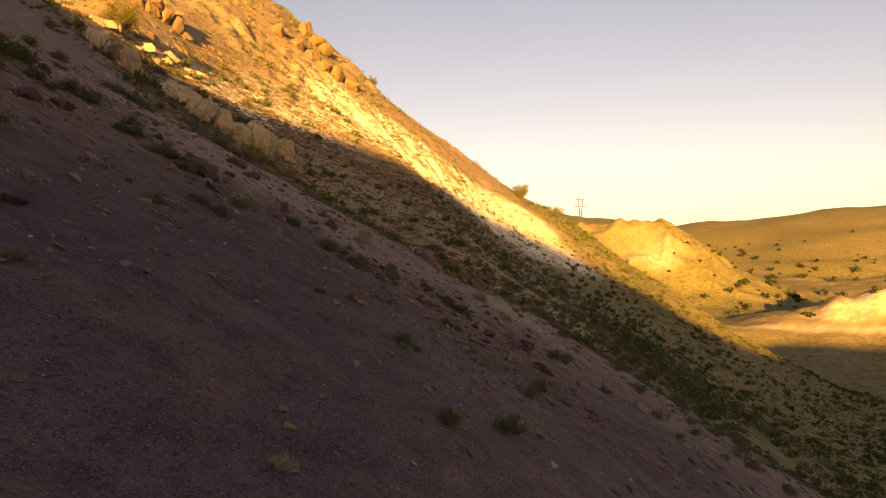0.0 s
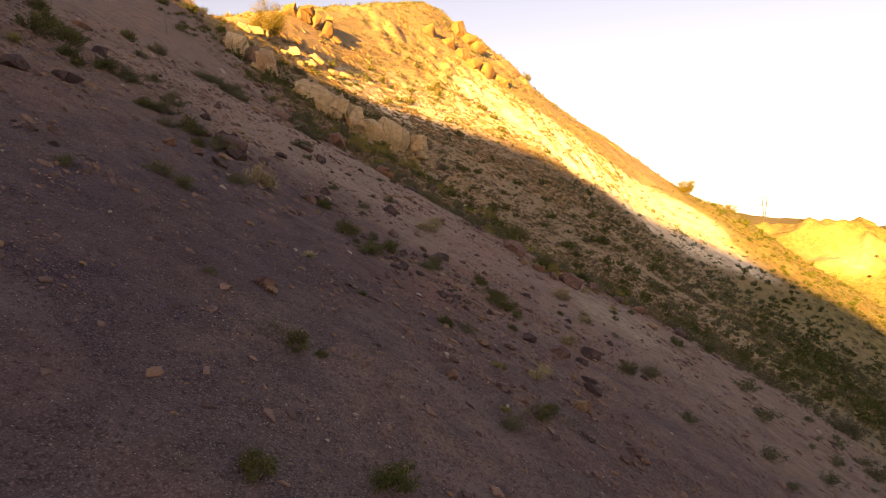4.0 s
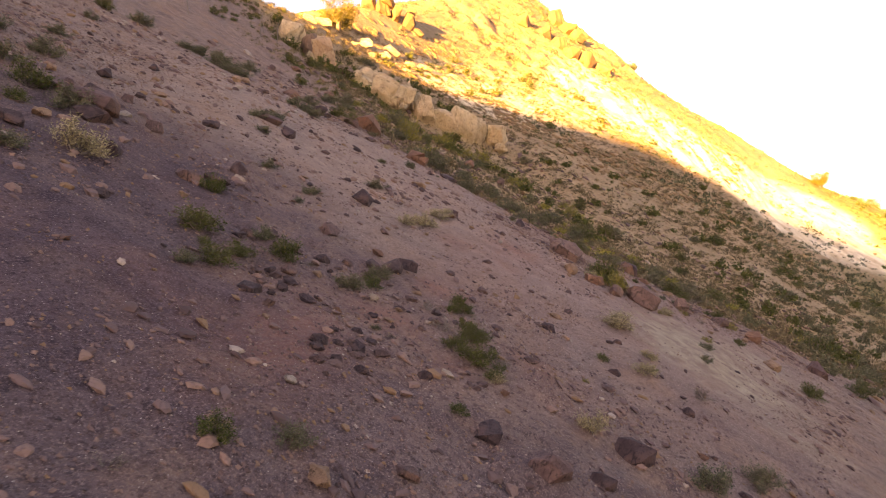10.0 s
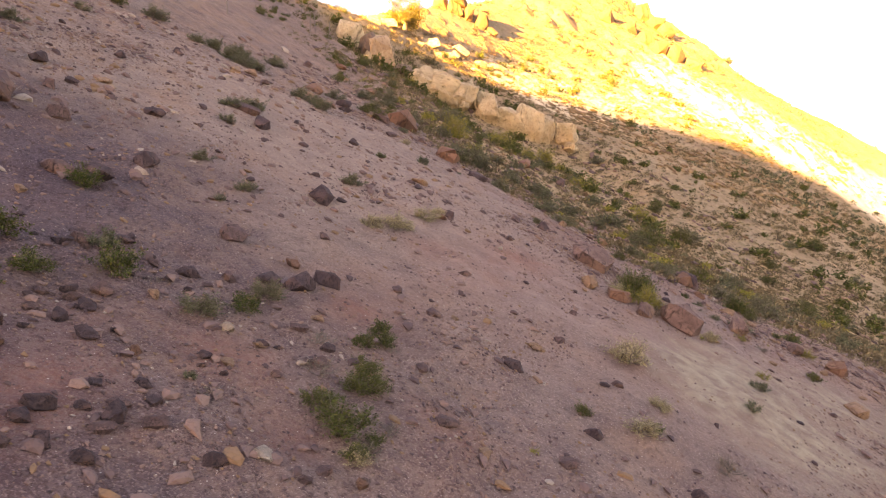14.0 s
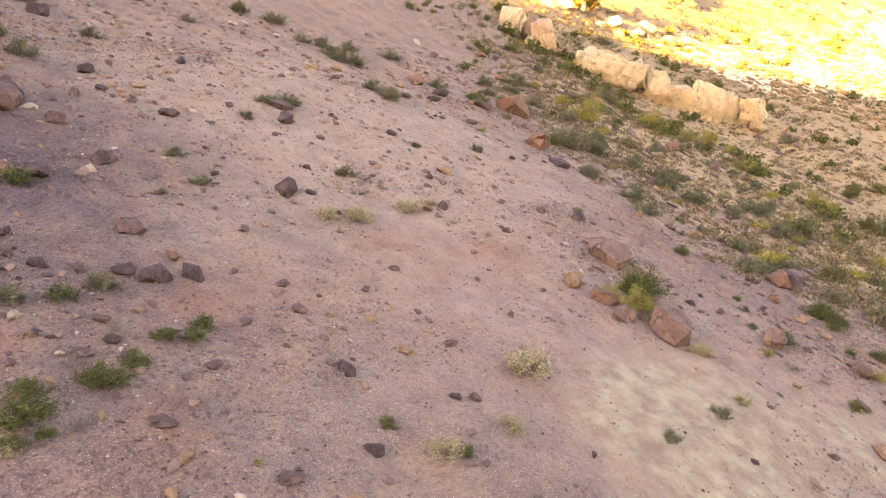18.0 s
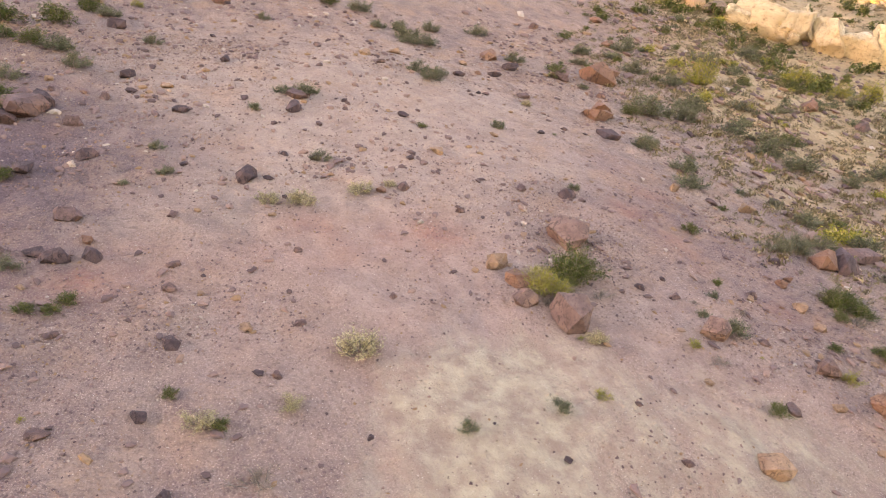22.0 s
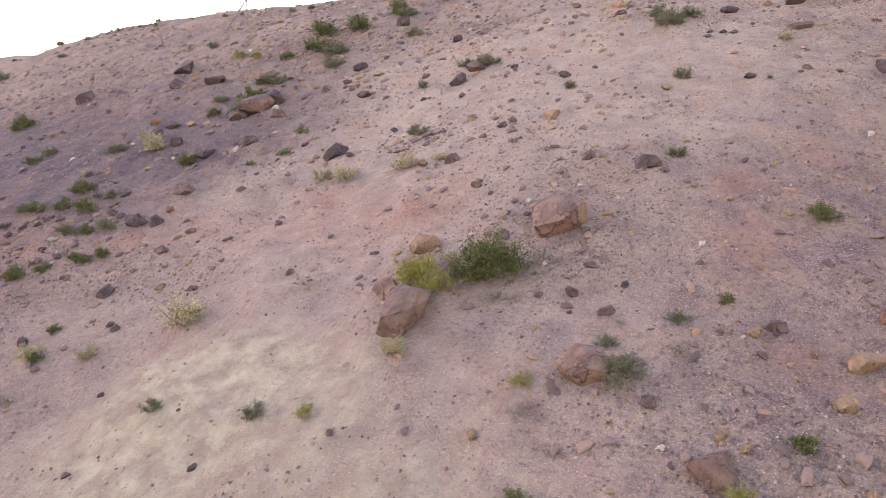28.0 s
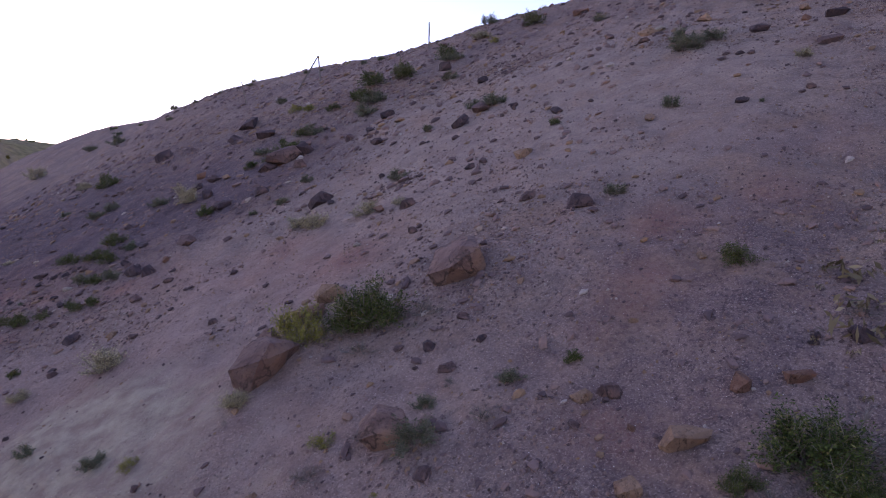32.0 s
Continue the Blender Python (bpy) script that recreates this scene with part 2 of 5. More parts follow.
def earth_material():
    m = Nodes("desert_soil", 0.95, 0.15)
    tan, clay, rust = m.channels("soil")
    cream, olive, track = m.channels("cover")
    broad, middle, fine = m.noise(0.22, 5), m.noise(1.7, 6, 0.65), m.noise(14, 5, 0.7)
    streak = m.noise(1.1, 5, 0.6, None, (0.35, 1.0, 0.6))
    gravel = m.mix(m.range(broad, 0.35, 0.65), (0.172, 0.122, 0.106), (0.232, 0.160, 0.126))
    gravel = m.mix(m.range(middle, 0.42, 0.66), gravel, (0.112, 0.074, 0.071))
    gravel = m.mix(m.range(streak, 0.52, 0.72, 0, 0.6), gravel, (0.315, 0.228, 0.176))
    gravel = m.mix(m.range(fine, 0.50, 0.62, 0, 0.8), gravel, (0.068, 0.046, 0.043))
    gravel = m.mix(m.range(m.noise(38, 3, 0.7), 0.52, 0.64, 0, 0.75), gravel, (0.390, 0.285, 0.225))
    gravel = m.mix(m.range(m.noise(75, 2, 0.6), 0.58, 0.66, 0, 0.7), gravel, (0.060, 0.042, 0.040))
    # basalt: dark gravel, with the dimmer light on that slope put into its colour
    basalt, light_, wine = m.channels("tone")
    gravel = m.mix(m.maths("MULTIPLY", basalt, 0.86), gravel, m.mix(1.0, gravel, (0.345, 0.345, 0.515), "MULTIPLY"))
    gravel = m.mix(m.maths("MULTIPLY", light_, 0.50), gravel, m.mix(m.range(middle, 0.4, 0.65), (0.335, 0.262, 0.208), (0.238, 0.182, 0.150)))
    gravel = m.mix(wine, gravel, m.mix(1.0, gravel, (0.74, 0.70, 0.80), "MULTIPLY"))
    warm = m.noise(0.75, 6, 0.68)
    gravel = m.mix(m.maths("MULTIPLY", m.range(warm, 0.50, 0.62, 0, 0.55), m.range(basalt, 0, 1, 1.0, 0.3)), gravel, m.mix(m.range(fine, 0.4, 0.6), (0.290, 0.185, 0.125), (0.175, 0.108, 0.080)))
    gravel = m.mix(m.range(m.noise(2.6, 5, 0.7), 0.58, 0.68, 0, 0.6), gravel, (0.105, 0.070, 0.064))
    fines, bare_, plain_ = m.channels("dust")
    powder = m.mix(m.range(m.noise(2.2, 6, 0.6), 0.36, 0.64), (0.300, 0.212, 0.176), (0.212, 0.140, 0.118))
    powder = m.mix(m.range(fine, 0.52, 0.70, 0, 0.35), powder, (0.140, 0.092, 0.080))
    gravel = m.mix(m.maths("MULTIPLY", fines, 0.85), gravel, powder)
    rusty = m.mix(m.range(middle, 0.35, 0.7), (0.250, 0.110, 0.078), (0.165, 0.078, 0.066))
    gravel = m.mix(m.maths("MULTIPLY", rust, m.range(fine, 0.3, 0.6, 0.45, 1.0)), gravel, rusty)
    pale = m.mix(m.range(m.noise(3.0, 6), 0.35, 0.65), (0.315, 0.262, 0.190), (0.205, 0.148, 0.116))
    gravel = m.mix(m.range(m.maths("ADD", clay, m.maths("MULTIPLY", m.noise(1.6, 6, 0.7, None, (0.28, 1.1, 0.4)), 0.95)), 0.66, 1.02), gravel, pale)
    # chips of stone lying in the soil
    chip, tone = m.cells(9.0), m.cells(9.0, "Color")
    grit = m.tree.nodes.new("ShaderNodeSeparateColor")
    m.put(grit.inputs[0], tone)
    speck = m.maths("MULTIPLY", m.maths("MULTIPLY", m.range(chip, 0.16, 0.10), m.range(grit.outputs[0], 0.60, 0.64)), m.range(fines, 0, 0.6, 1.0, 0.15))
    gravel = m.mix(speck, gravel, m.mix(grit.outputs[1], (0.07, 0.05, 0.05), (0.34, 0.24, 0.185)))
    fleck = m.maths("MULTIPLY", m.range(m.cells(21.0), 0.14, 0.09), m.range(m.noise(60, 1), 0.54, 0.56))
    gravel = m.mix(fleck, gravel, (0.52, 0.46, 0.40))
    gravel = m.mix(1.0, gravel, (1.035, 1.035, 1.025), "MULTIPLY")
    sand = m.mix(m.range(m.noise(0.3, 6), 0.35, 0.65), (0.300, 0.215, 0.130), (0.225, 0.160, 0.098))
    sand = m.mix(m.range(m.noise(1.3, 5, 0.7), 0.52, 0.66, 0, 0.85), sand, (0.150, 0.125, 0.062))
    sand = m.mix(m.range(m.noise(4.0, 4, 0.7), 0.60, 0.70, 0, 0.8), sand, (0.44, 0.34, 0.22))
    soil = m.mix(m.range(m.maths("ADD", tan, m.maths("MULTIPLY", m.noise(0.6, 5, 0.7), 0.6)), 0.62, 1.0), gravel, sand)
    chalk = m.mix(m.range(m.noise(0.35, 7, 0.65), 0.38, 0.62), (0.76, 0.67, 0.50), (0.50, 0.39, 0.25))
    soil = m.mix(m.range(m.maths("ADD", cream, m.maths("MULTIPLY", m.noise(0.25, 6, 0.7), 0.7)), 0.62, 1.0), soil, chalk)
    sage = m.mix(m.range(m.noise(0.5, 6, 0.75), 0.42, 0.60), (0.200, 0.165, 0.068), (0.090, 0.082, 0.032))
    soil = m.mix(m.range(m.maths("ADD", olive, m.maths("MULTIPLY", m.noise(0.08, 5, 0.7), 0.6)), 0.55, 1.05), soil, sage)
    soil = m.mix(1.0, m.mix(track, soil, (0.36, 0.30, 0.23)), (1.25, 1.25, 1.25), "MULTIPLY")
    lumps = m.maths("ADD", m.maths("MULTIPLY", fine, 0.6), m.maths("MULTIPLY", m.range(chip, 0.0, 0.2, 1.0, 0.0), m.range(grit.outputs[0], 0.70, 0.74, 0, 0.8)))
    normal = m.bump(lumps, 0.10, 1.0, m.bump(middle, 0.22, 0.9))
    return m.done(soil, normal)


def rock_material(name, dark, light, stain, crack=2.2, relief=0.05):
    m = Nodes(name, 0.85, 0.3)
    mood = m.info("ShaderNodeObjectInfo", "Random")
    body = m.mix(m.range(m.noise(2.3, 7, 0.65), 0.35, 0.65), dark, light)
    body = m.mix(m.range(m.noise(0.9, 4), 0.50, 0.68, 0, 0.8), body, stain)
    body = m.mix(m.range(m.noise(11, 6, 0.75), 0.52, 0.66, 0, 0.75), body, tuple(0.4 * c for c in dark))
    body = m.mix(m.range(mood, 0, 1, 0.0, 0.38), body, tuple(0.62 * c for c in dark))
    lines = m.range(m.noise(crack, 6, 0.55, None, (1.0, 1.0, 0.45)), 0.488, 0.512, 0, 1)
    lines = m.maths("MULTIPLY", lines, m.range(m.noise(crack, 6, 0.55, None, (1.0, 1.0, 0.45)), 0.512, 0.535, 1, 0))
    body = m.mix(m.maths("MULTIPLY", lines, m.range(m.noise(1.5, 2), 0.42, 0.52, 0, 0.85)), body, tuple(0.35 * c for c in dark))
    normal = m.bump(m.maths("SUBTRACT", m.noise(7, 8, 0.7), m.maths("MULTIPLY", lines, 0.3)), relief, 0.9)
    return m.done(body, normal)


def leaf_material(name, deep, bright, odd):
    m = Nodes(name, 0.75, 0.2)
    leaf, plant = m.info("ShaderNodeNewGeometry", "Random Per Island"), m.info("ShaderNodeObjectInfo", "Random")
    tint = m.mix(m.range(leaf, 0.0, 0.85), deep, bright)
    tint = m.mix(m.range(leaf, 0.90, 0.93), tint, odd)
    tint = m.mix(m.range(plant, 0, 1, 0, 0.45), tint, tuple(0.5 * (a + b) for a, b in zip(deep, odd)))
    return m.done(tint)


EARTH = earth_material()
BOULDER = rock_material("weathered_boulder", (0.138, 0.080, 0.068), (0.275, 0.168, 0.132), (0.310, 0.180, 0.115), 1.6, 0.06)
BROWN = rock_material("brown_stone", (0.094, 0.055, 0.053), (0.210, 0.127, 0.108), (0.235, 0.125, 0.080))
RUST = rock_material("rust_stone", (0.170, 0.080, 0.052), (0.275, 0.150, 0.095), (0.120, 0.066, 0.056))
DARK = rock_material("dark_basalt", (0.050, 0.032, 0.034), (0.125, 0.079, 0.078), (0.155, 0.082, 0.062))
TAN = rock_material("tan_stone", (0.235, 0.138, 0.086), (0.400, 0.250, 0.155), (0.190, 0.102, 0.064))
PALE = rock_material("pale_stone", (0.30, 0.24, 0.18), (0.46, 0.39, 0.31), (0.28, 0.20, 0.14))
LEDGE = rock_material("pale_tuff", (0.420, 0.315, 0.190), (0.740, 0.630, 0.440), (0.500, 0.350, 0.190), 0.7, 0.30)
CRAG = rock_material("ochre_crag", (0.195, 0.118, 0.060), (0.370, 0.245, 0.125), (0.150, 0.088, 0.050), 0.6, 0.16)
SLATE = rock_material("brown_slab", (0.150, 0.100, 0.075), (0.300, 0.215, 0.160), (0.190, 0.120, 0.085), 0.8, 0.12)
OCHRE = rock_material("tan_slab", (0.330, 0.215, 0.125), (0.560, 0.420, 0.275), (0.270, 0.165, 0.100), 0.8, 0.12)
GREEN_LEAF = leaf_material("green_leaves", (0.012, 0.024, 0.006), (0.076, 0.108, 0.020), (0.20, 0.18, 0.06))
GREY_LEAF = leaf_material("grey_green_leaves", (0.022, 0.033, 0.016), (0.135, 0.158, 0.085), (0.26, 0.22, 0.13))
OLIVE_LEAF = leaf_material("yellow_green_leaves", (0.095, 0.098, 0.016), (0.290, 0.265, 0.046), (0.36, 0.30, 0.10))
STRAW = leaf_material("straw", (0.27, 0.22, 0.115), (0.56, 0.47, 0.29), (0.13, 0.14, 0.05))
JUNIPER_LEAF = leaf_material("juniper_leaves", (0.008, 0.013, 0.005), (0.034, 0.042, 0.013), (0.06, 0.05, 0.02))
WOOD = leaf_material("grey_twigs", (0.10, 0.075, 0.06), (0.22, 0.18, 0.15), (0.30, 0.26, 0.22))
GOLDEN_LEAF = leaf_material("golden_leaves", (0.040, 0.040, 0.010), (0.150, 0.130, 0.028), (0.20, 0.16, 0.05))
SCRUB = leaf_material("dry_scrub", (0.066, 0.052, 0.028), (0.190, 0.145, 0.078), (0.32, 0.25, 0.14))


# ---- the ground, one sheet to the horizon ----
def spread(marks):
    """Coordinates along one axis: (from, to, pitch) stretches, then widening steps out to the horizon on both sides."""
    line = []
    for a, b, pitch in marks:
        line += list(np.arange(a, b, pitch))
    low, high, out = [line[0]], [line[-1]], marks[0][2]
    while low[-1] > -4200:
        out *= 1.045 if low[-1] > -300 else 1.12
        low.append(low[-1] - out)
    out = marks[-1][2]
    while high[-1] < 4200:
        out *= 1.03 if high[-1] < 560 else 1.10
        high.append(high[-1] + out)
    return np.array(low[:0:-1] + line + high[1:])


def raw_mesh(name, verts, faces, material, smooth=True):
    """A mesh from an array of corners and an array of faces with alike numbers of corners."""
    mesh = bpy.data.meshes.new(name)
    mesh.vertices.add(len(verts))
    mesh.vertices.foreach_set("co", np.asarray(verts, np.float32).ravel())
    mesh.loops.add(faces.size)
    mesh.loops.foreach_set("vertex_index", faces.astype(np.int32).ravel())
    mesh.polygons.add(len(faces))
    n = faces.shape[1]
    mesh.polygons.foreach_set("loop_start", np.arange(0, faces.size, n, dtype=np.int32))
    mesh.polygons.foreach_set("loop_total", np.full(len(faces), n, np.int32))
    mesh.polygons.foreach_set("use_smooth", np.full(len(faces), smooth, bool))
    mesh.materials.append(material)
    mesh.update()
    mesh.validate()
    return mesh


def gravel_edge(x):
    """Where along y the purplish gravel gives way to tan soil and brush."""
    return 40.5 - 0.42 * np.minimum(x, 0) + 1.3 * np.maximum(x, 0)


def soils(x, y):
    tan = step(-3, 12, y - gravel_edge(x) + 9 * fractal(x, y, 5, 4, 71)) * 0.8
    clay = 0.42 * bell(x, y, 2.5, 29.9, 1.0, 1.6, 0.2) + 0.44 * bell(x, y, 3.7, 30.2, 1.5, 2.6, 0.3) + 0.17 * bell(x, y, 6.2, 28.0, 3.2, 6.5) + 0.34 * bell(x, y, 4.5, 33.7, 1.3, 1.4) + 0.22 * bell(x, y, 9, 38, 4, 7)
    rust = 0.30 * bell(x, y, -1.4, 29.0, 0.9, 2.6) + 0.5 * bell(x, y, -0.9, 36.7, 1.5, 0.35, -0.3) + 0.3 * bell(x, y, -0.9, 24.6, 1.2, 1.8) + 0.25 * bell(x, y, -0.4, 19.8, 1.6, 2.8, 0.2)
    for a, b, wide in ((-0.6, 18.9, 0.6), (-0.5, 20.0, 0.5), (-0.6, 21.7, 0.45), (-1.1, 24.4, 0.35), (-1.35, 25.4, 0.38), (-1.6, 29.8, 0.3), (-1.5, 30.8, 0.3), (-2.3, 36.4, 0.4), (0.6, 21.4, 0.4), (1.2, 23.2, 0.5), (-0.8, 36.6, 0.5), (-2.2, 36.4, 0.5), (-3.2, 37.8, 0.5), (-1.5, 31.1, 0.7), (-2.3, 28.4, 0.6), (1.7, 36.9, 0.5)):
        rust = rust + 0.42 * bell(x, y, a, b, wide, wide)
    rust = rust * (0.75 + 0.9 * fractal(x, y, 0.8, 3, 73)) + 0.28 * np.maximum(0, fractal(x, y, 1.8, 3, 74) - 0.22)
    cream = 0.9 * bell(x, y, -12, 134, 9, 16, -0.6) + 1.0 * bell(x, y, 4, 150, 7, 16, -0.75) + 0.8 * bell(x, y, 16, 164, 6, 10, -0.9)
    cream = cream + 0.8 * bell(x, y, 12, 148, 11, 7, 0.3) + 0.7 * bell(x, y, 25, 156, 10, 6, 0.3) + 0.7 * bell(x, y, -2, 142, 12, 9, 0.4)
    cream = cream + 0.55 * bell(x, y, -26, 108, 12, 14) + 0.5 * bell(x, y, -30, 92, 8, 10) + 0.45 * bell(x, y, -22, 140, 12, 14)
    cream = cream + 0.5 * bell(x, y, 122, 436, 30, 24) + 0.5 * bell(x, y, 165, 288, 40, 14)
    # the last term darkens the southern ridge: brush, with its shade in the colour
    olive = step(165, 205, y) * 0.75 * step(-4, 16, x) + 0.85 * step(6, 26, x) * step(24, 44, y) + step(300, 420, np.hypot(x, y)) * 0.9 + 0.9 * step(35, 80, -y)
    olive = np.clip(olive, 0, 1) * (1 - np.clip(cream * 1.2, 0, 1)) * (0.8 + 0.5 * fractal(x, y, 60, 4, 78))
    way = np.abs(y - (284 - 0.5 * (x - 142) + 3 * np.sin(x / 30)))
    track = (1 - step(2.0, 3.5, way)) * step(100, 130, x) * 0.8
    return tan, clay, rust, cream, olive, track


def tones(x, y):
    """Where the gravel is dark, its own bluish tone with light fall-off painted in, and where it is pale and pinkish.
    """
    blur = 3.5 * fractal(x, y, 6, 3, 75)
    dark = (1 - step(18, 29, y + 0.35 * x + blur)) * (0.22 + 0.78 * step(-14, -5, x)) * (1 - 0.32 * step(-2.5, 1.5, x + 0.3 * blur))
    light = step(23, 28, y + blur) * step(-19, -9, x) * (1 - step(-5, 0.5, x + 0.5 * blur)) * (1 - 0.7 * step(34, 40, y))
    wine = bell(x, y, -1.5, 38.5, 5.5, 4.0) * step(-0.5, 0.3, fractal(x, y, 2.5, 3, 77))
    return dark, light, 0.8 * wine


def dust(x, y):
    """Where fine trodden dust lies over the gravel."""
    soft = 0.85 * bell(x, y, 0.8, 29.4, 3.8, 5.4, 0.15) + 0.55 * bell(x, y, 3.5, 34.0, 2.2, 3.0) + 0.4 * bell(x, y, -6, 31, 4, 6)
    return np.clip(soft * (0.9 + 0.6 * fractal(x, y, 1.4, 4, 79)), 0, 0.9)


def build_ground():
    xs = spread([(-60, -26, 0.5), (-26, -8, 0.17), (-8, 8, 0.10), (8, 60, 0.6), (60, 210, 2.2)])
    ys = spread([(-20, 6, 0.6), (6, 15, 0.15), (15, 42, 0.11), (42, 54, 0.17), (54, 110, 0.45), (110, 240, 0.8), (240, 520, 2.4)])
    gx, gy = np.meshgrid(xs, ys)
    gz = ground(gx, gy)
    verts = np.stack([gx, gy, gz], -1).reshape(-1, 3)
    w, h = len(xs), len(ys)
    i = (np.arange(h - 1)[:, None] * w + np.arange(w - 1)).ravel()
    mesh = raw_mesh("ground", verts, np.stack([i, i + 1, i + 1 + w, i + w], -1), EARTH)
    tan, clay, rust, cream, olive, track = soils(verts[:, 0], verts[:, 1])
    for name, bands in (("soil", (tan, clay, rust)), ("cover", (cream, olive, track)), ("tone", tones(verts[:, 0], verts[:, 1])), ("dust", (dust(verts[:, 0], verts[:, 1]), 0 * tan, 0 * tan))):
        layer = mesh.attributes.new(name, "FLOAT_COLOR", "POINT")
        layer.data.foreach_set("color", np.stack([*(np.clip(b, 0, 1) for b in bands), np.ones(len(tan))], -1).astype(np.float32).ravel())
    return mesh, xs, ys, gz


GROUND, GRID_X, GRID_Y, GRID_Z = build_ground()


def surface(x, y):
    """The height of the built ground, between the corners of its sheet."""
    i = np.clip(np.searchsorted(GRID_X, x) - 1, 0, len(GRID_X) - 2)
    j = np.clip(np.searchsorted(GRID_Y, y) - 1, 0, len(GRID_Y) - 2)
    u, v = (x - GRID_X[i]) / (GRID_X[i + 1] - GRID_X[i]), (y - GRID_Y[j]) / (GRID_Y[j + 1] - GRID_Y[j])
    return (GRID_Z[j, i] * (1 - u) + GRID_Z[j, i + 1] * u) * (1 - v) + (GRID_Z[j + 1, i] * (1 - u) + GRID_Z[j + 1, i + 1] * u) * v


def height(x, y):
    return float(surface(float(x), float(y)))


tagged(new("ground", GROUND), "purplish brown gravelly desert hillside with tan and chalky slopes", "ground", "", "structure")

# ---- makers of rocks and bushes ----
rng = np.random.default_rng(7)


def ball(level):
    bm = bmesh.new()
    bmesh.ops.create_icosphere(bm, subdivisions=level, radius=1.0)
    v = np.array([p.co[:] for p in bm.verts])
    f = np.array([[q.index for q in p.verts] for p in bm.faces])
    bm.free()
    return v / np.linalg.norm(v, axis=1)[:, None], f


BALLS = {n: ball(n) for n in (1, 5)}


def noise3(p, size, seed):
    """Cheap smooth noise over space from three plane sheets."""
    return (lattice(p[:, 0] / size, p[:, 1] / size, seed) + lattice(p[:, 1] / size, p[:, 2] / size, seed + 3) + lattice(p[:, 2] / size, p[:, 0] / size, seed + 7)) / 3


def stone_shape(level, seed, planes=11, rough=0.05, shape=(1.0, 0.78, 0.62)):
    """An angular stone: a ball cut by planes, worn and pitted. Half a metre of radius at most."""
    r = np.random.default_rng(seed)
    d, f = BALLS[level]
    k = np.arange(planes) + 0.5
    high = 1 - 2 * k / planes
    cuts = np.stack([np.sqrt(1 - high**2) * np.cos(k * 2.39996), np.sqrt(1 - high**2) * np.sin(k * 2.39996), high], -1) + r.normal(0, 0.28, (planes, 3))
    cuts /= np.linalg.norm(cuts, axis=1)[:, None]
    depth = r.uniform(0.52, 0.88, planes)
    reach = np.min(np.where(d @ cuts.T > 0.05, depth / np.maximum(d @ cuts.T, 0.05), 9), axis=1)
    reach = np.minimum(reach, 1.35)
    p = d * reach[:, None]
    p = p * (1 + rough * noise3(p * 1.0, 0.45, seed) + 0.6 * rough * noise3(p, 0.16, seed + 1))[:, None] if level > 1 else p
    if level > 2:
        gash = noise3(p * np.array([1, 1, 2.2]), 0.6, seed + 4)
        p = p * (1 - 0.12 * np.exp(-((gash / 0.035) ** 2)))[:, None]
    return p * np.array(shape) * 0.5, f


def hull_shape(seed, corners=13, shape=(1.3, 0.9, 0.7), cuts=2, rough=0.03, square=3.0):
    """A broken stone with flat faces and crisp worn edges, about one across before it is shaped."""
    r = np.random.default_rng(seed)
    k = np.arange(corners) + 0.5
    high = 1 - 2 * k / corners
    d = np.stack([np.sqrt(1 - high**2) * np.cos(k * 2.39996), np.sqrt(1 - high**2) * np.sin(k * 2.39996), high], -1) + r.normal(0, 0.33, (corners, 3))
    d /= np.linalg.norm(d, axis=1)[:, None]
    p = d / (np.sum(np.abs(d) ** square, axis=1) ** (1 / square))[:, None] * r.uniform(0.74, 1.0, (corners, 1))
    bm = bmesh.new()
    for co in p:
        bm.verts.new(co)
    made = bmesh.ops.convex_hull(bm, input=bm.verts[:])
    bmesh.ops.delete(bm, geom=[g for g in made["geom_interior"] if isinstance(g, bmesh.types.BMVert)], context="VERTS")
    bmesh.ops.triangulate(bm, faces=bm.faces[:])
    bmesh.ops.subdivide_edges(bm, edges=bm.edges[:], cuts=cuts, use_grid_fill=True)
    bmesh.ops.triangulate(bm, faces=bm.faces[:])
    bm.verts.index_update()
    v = np.array([q.co[:] for q in bm.verts])
    f = np.array([[q.index for q in face.verts] for face in bm.faces])
    bm.free()
    v = v * (1 + rough * 1.6 * noise3(v, 0.8, seed) + rough * noise3(v, 0.3, seed + 1))[:, None]
    return v * np.array(shape) * 0.5, f


def stone_mesh(name, seed, material, **more):
    v, f = hull_shape(seed, **more)
    return raw_mesh(name, v, f, material, False)


def slope_turn(x, y, spin, lean=1.0):
    """Stands a thing square on the slope at x, y, turned by spin degrees."""
    e = 0.4
    n = Vector((height(x - e, y) - height(x + e, y), height(x, y - e) - height(x, y + e), 2 * e)).normalized()
    n = Vector((0, 0, 1)).lerp(n, lean)
    return n.to_track_quat("Z", "Y").to_matrix().to_4x4() @ Matrix.Rotation(radians(spin), 4, "Z")


STONES = {}
for stone_kind, stone_stuff in (("brown", BROWN), ("rust", RUST), ("dark", DARK), ("tan", TAN), ("pale", PALE)):
    STONES[stone_kind] = [stone_mesh("stone", 40 + 10 * n + len(stone_kind), stone_stuff, corners=11 + n % 5, shape=(1.25, 0.80 + 0.12 * (n % 3), 0.50 + 0.12 * (n % 4))) for n in range(8)]


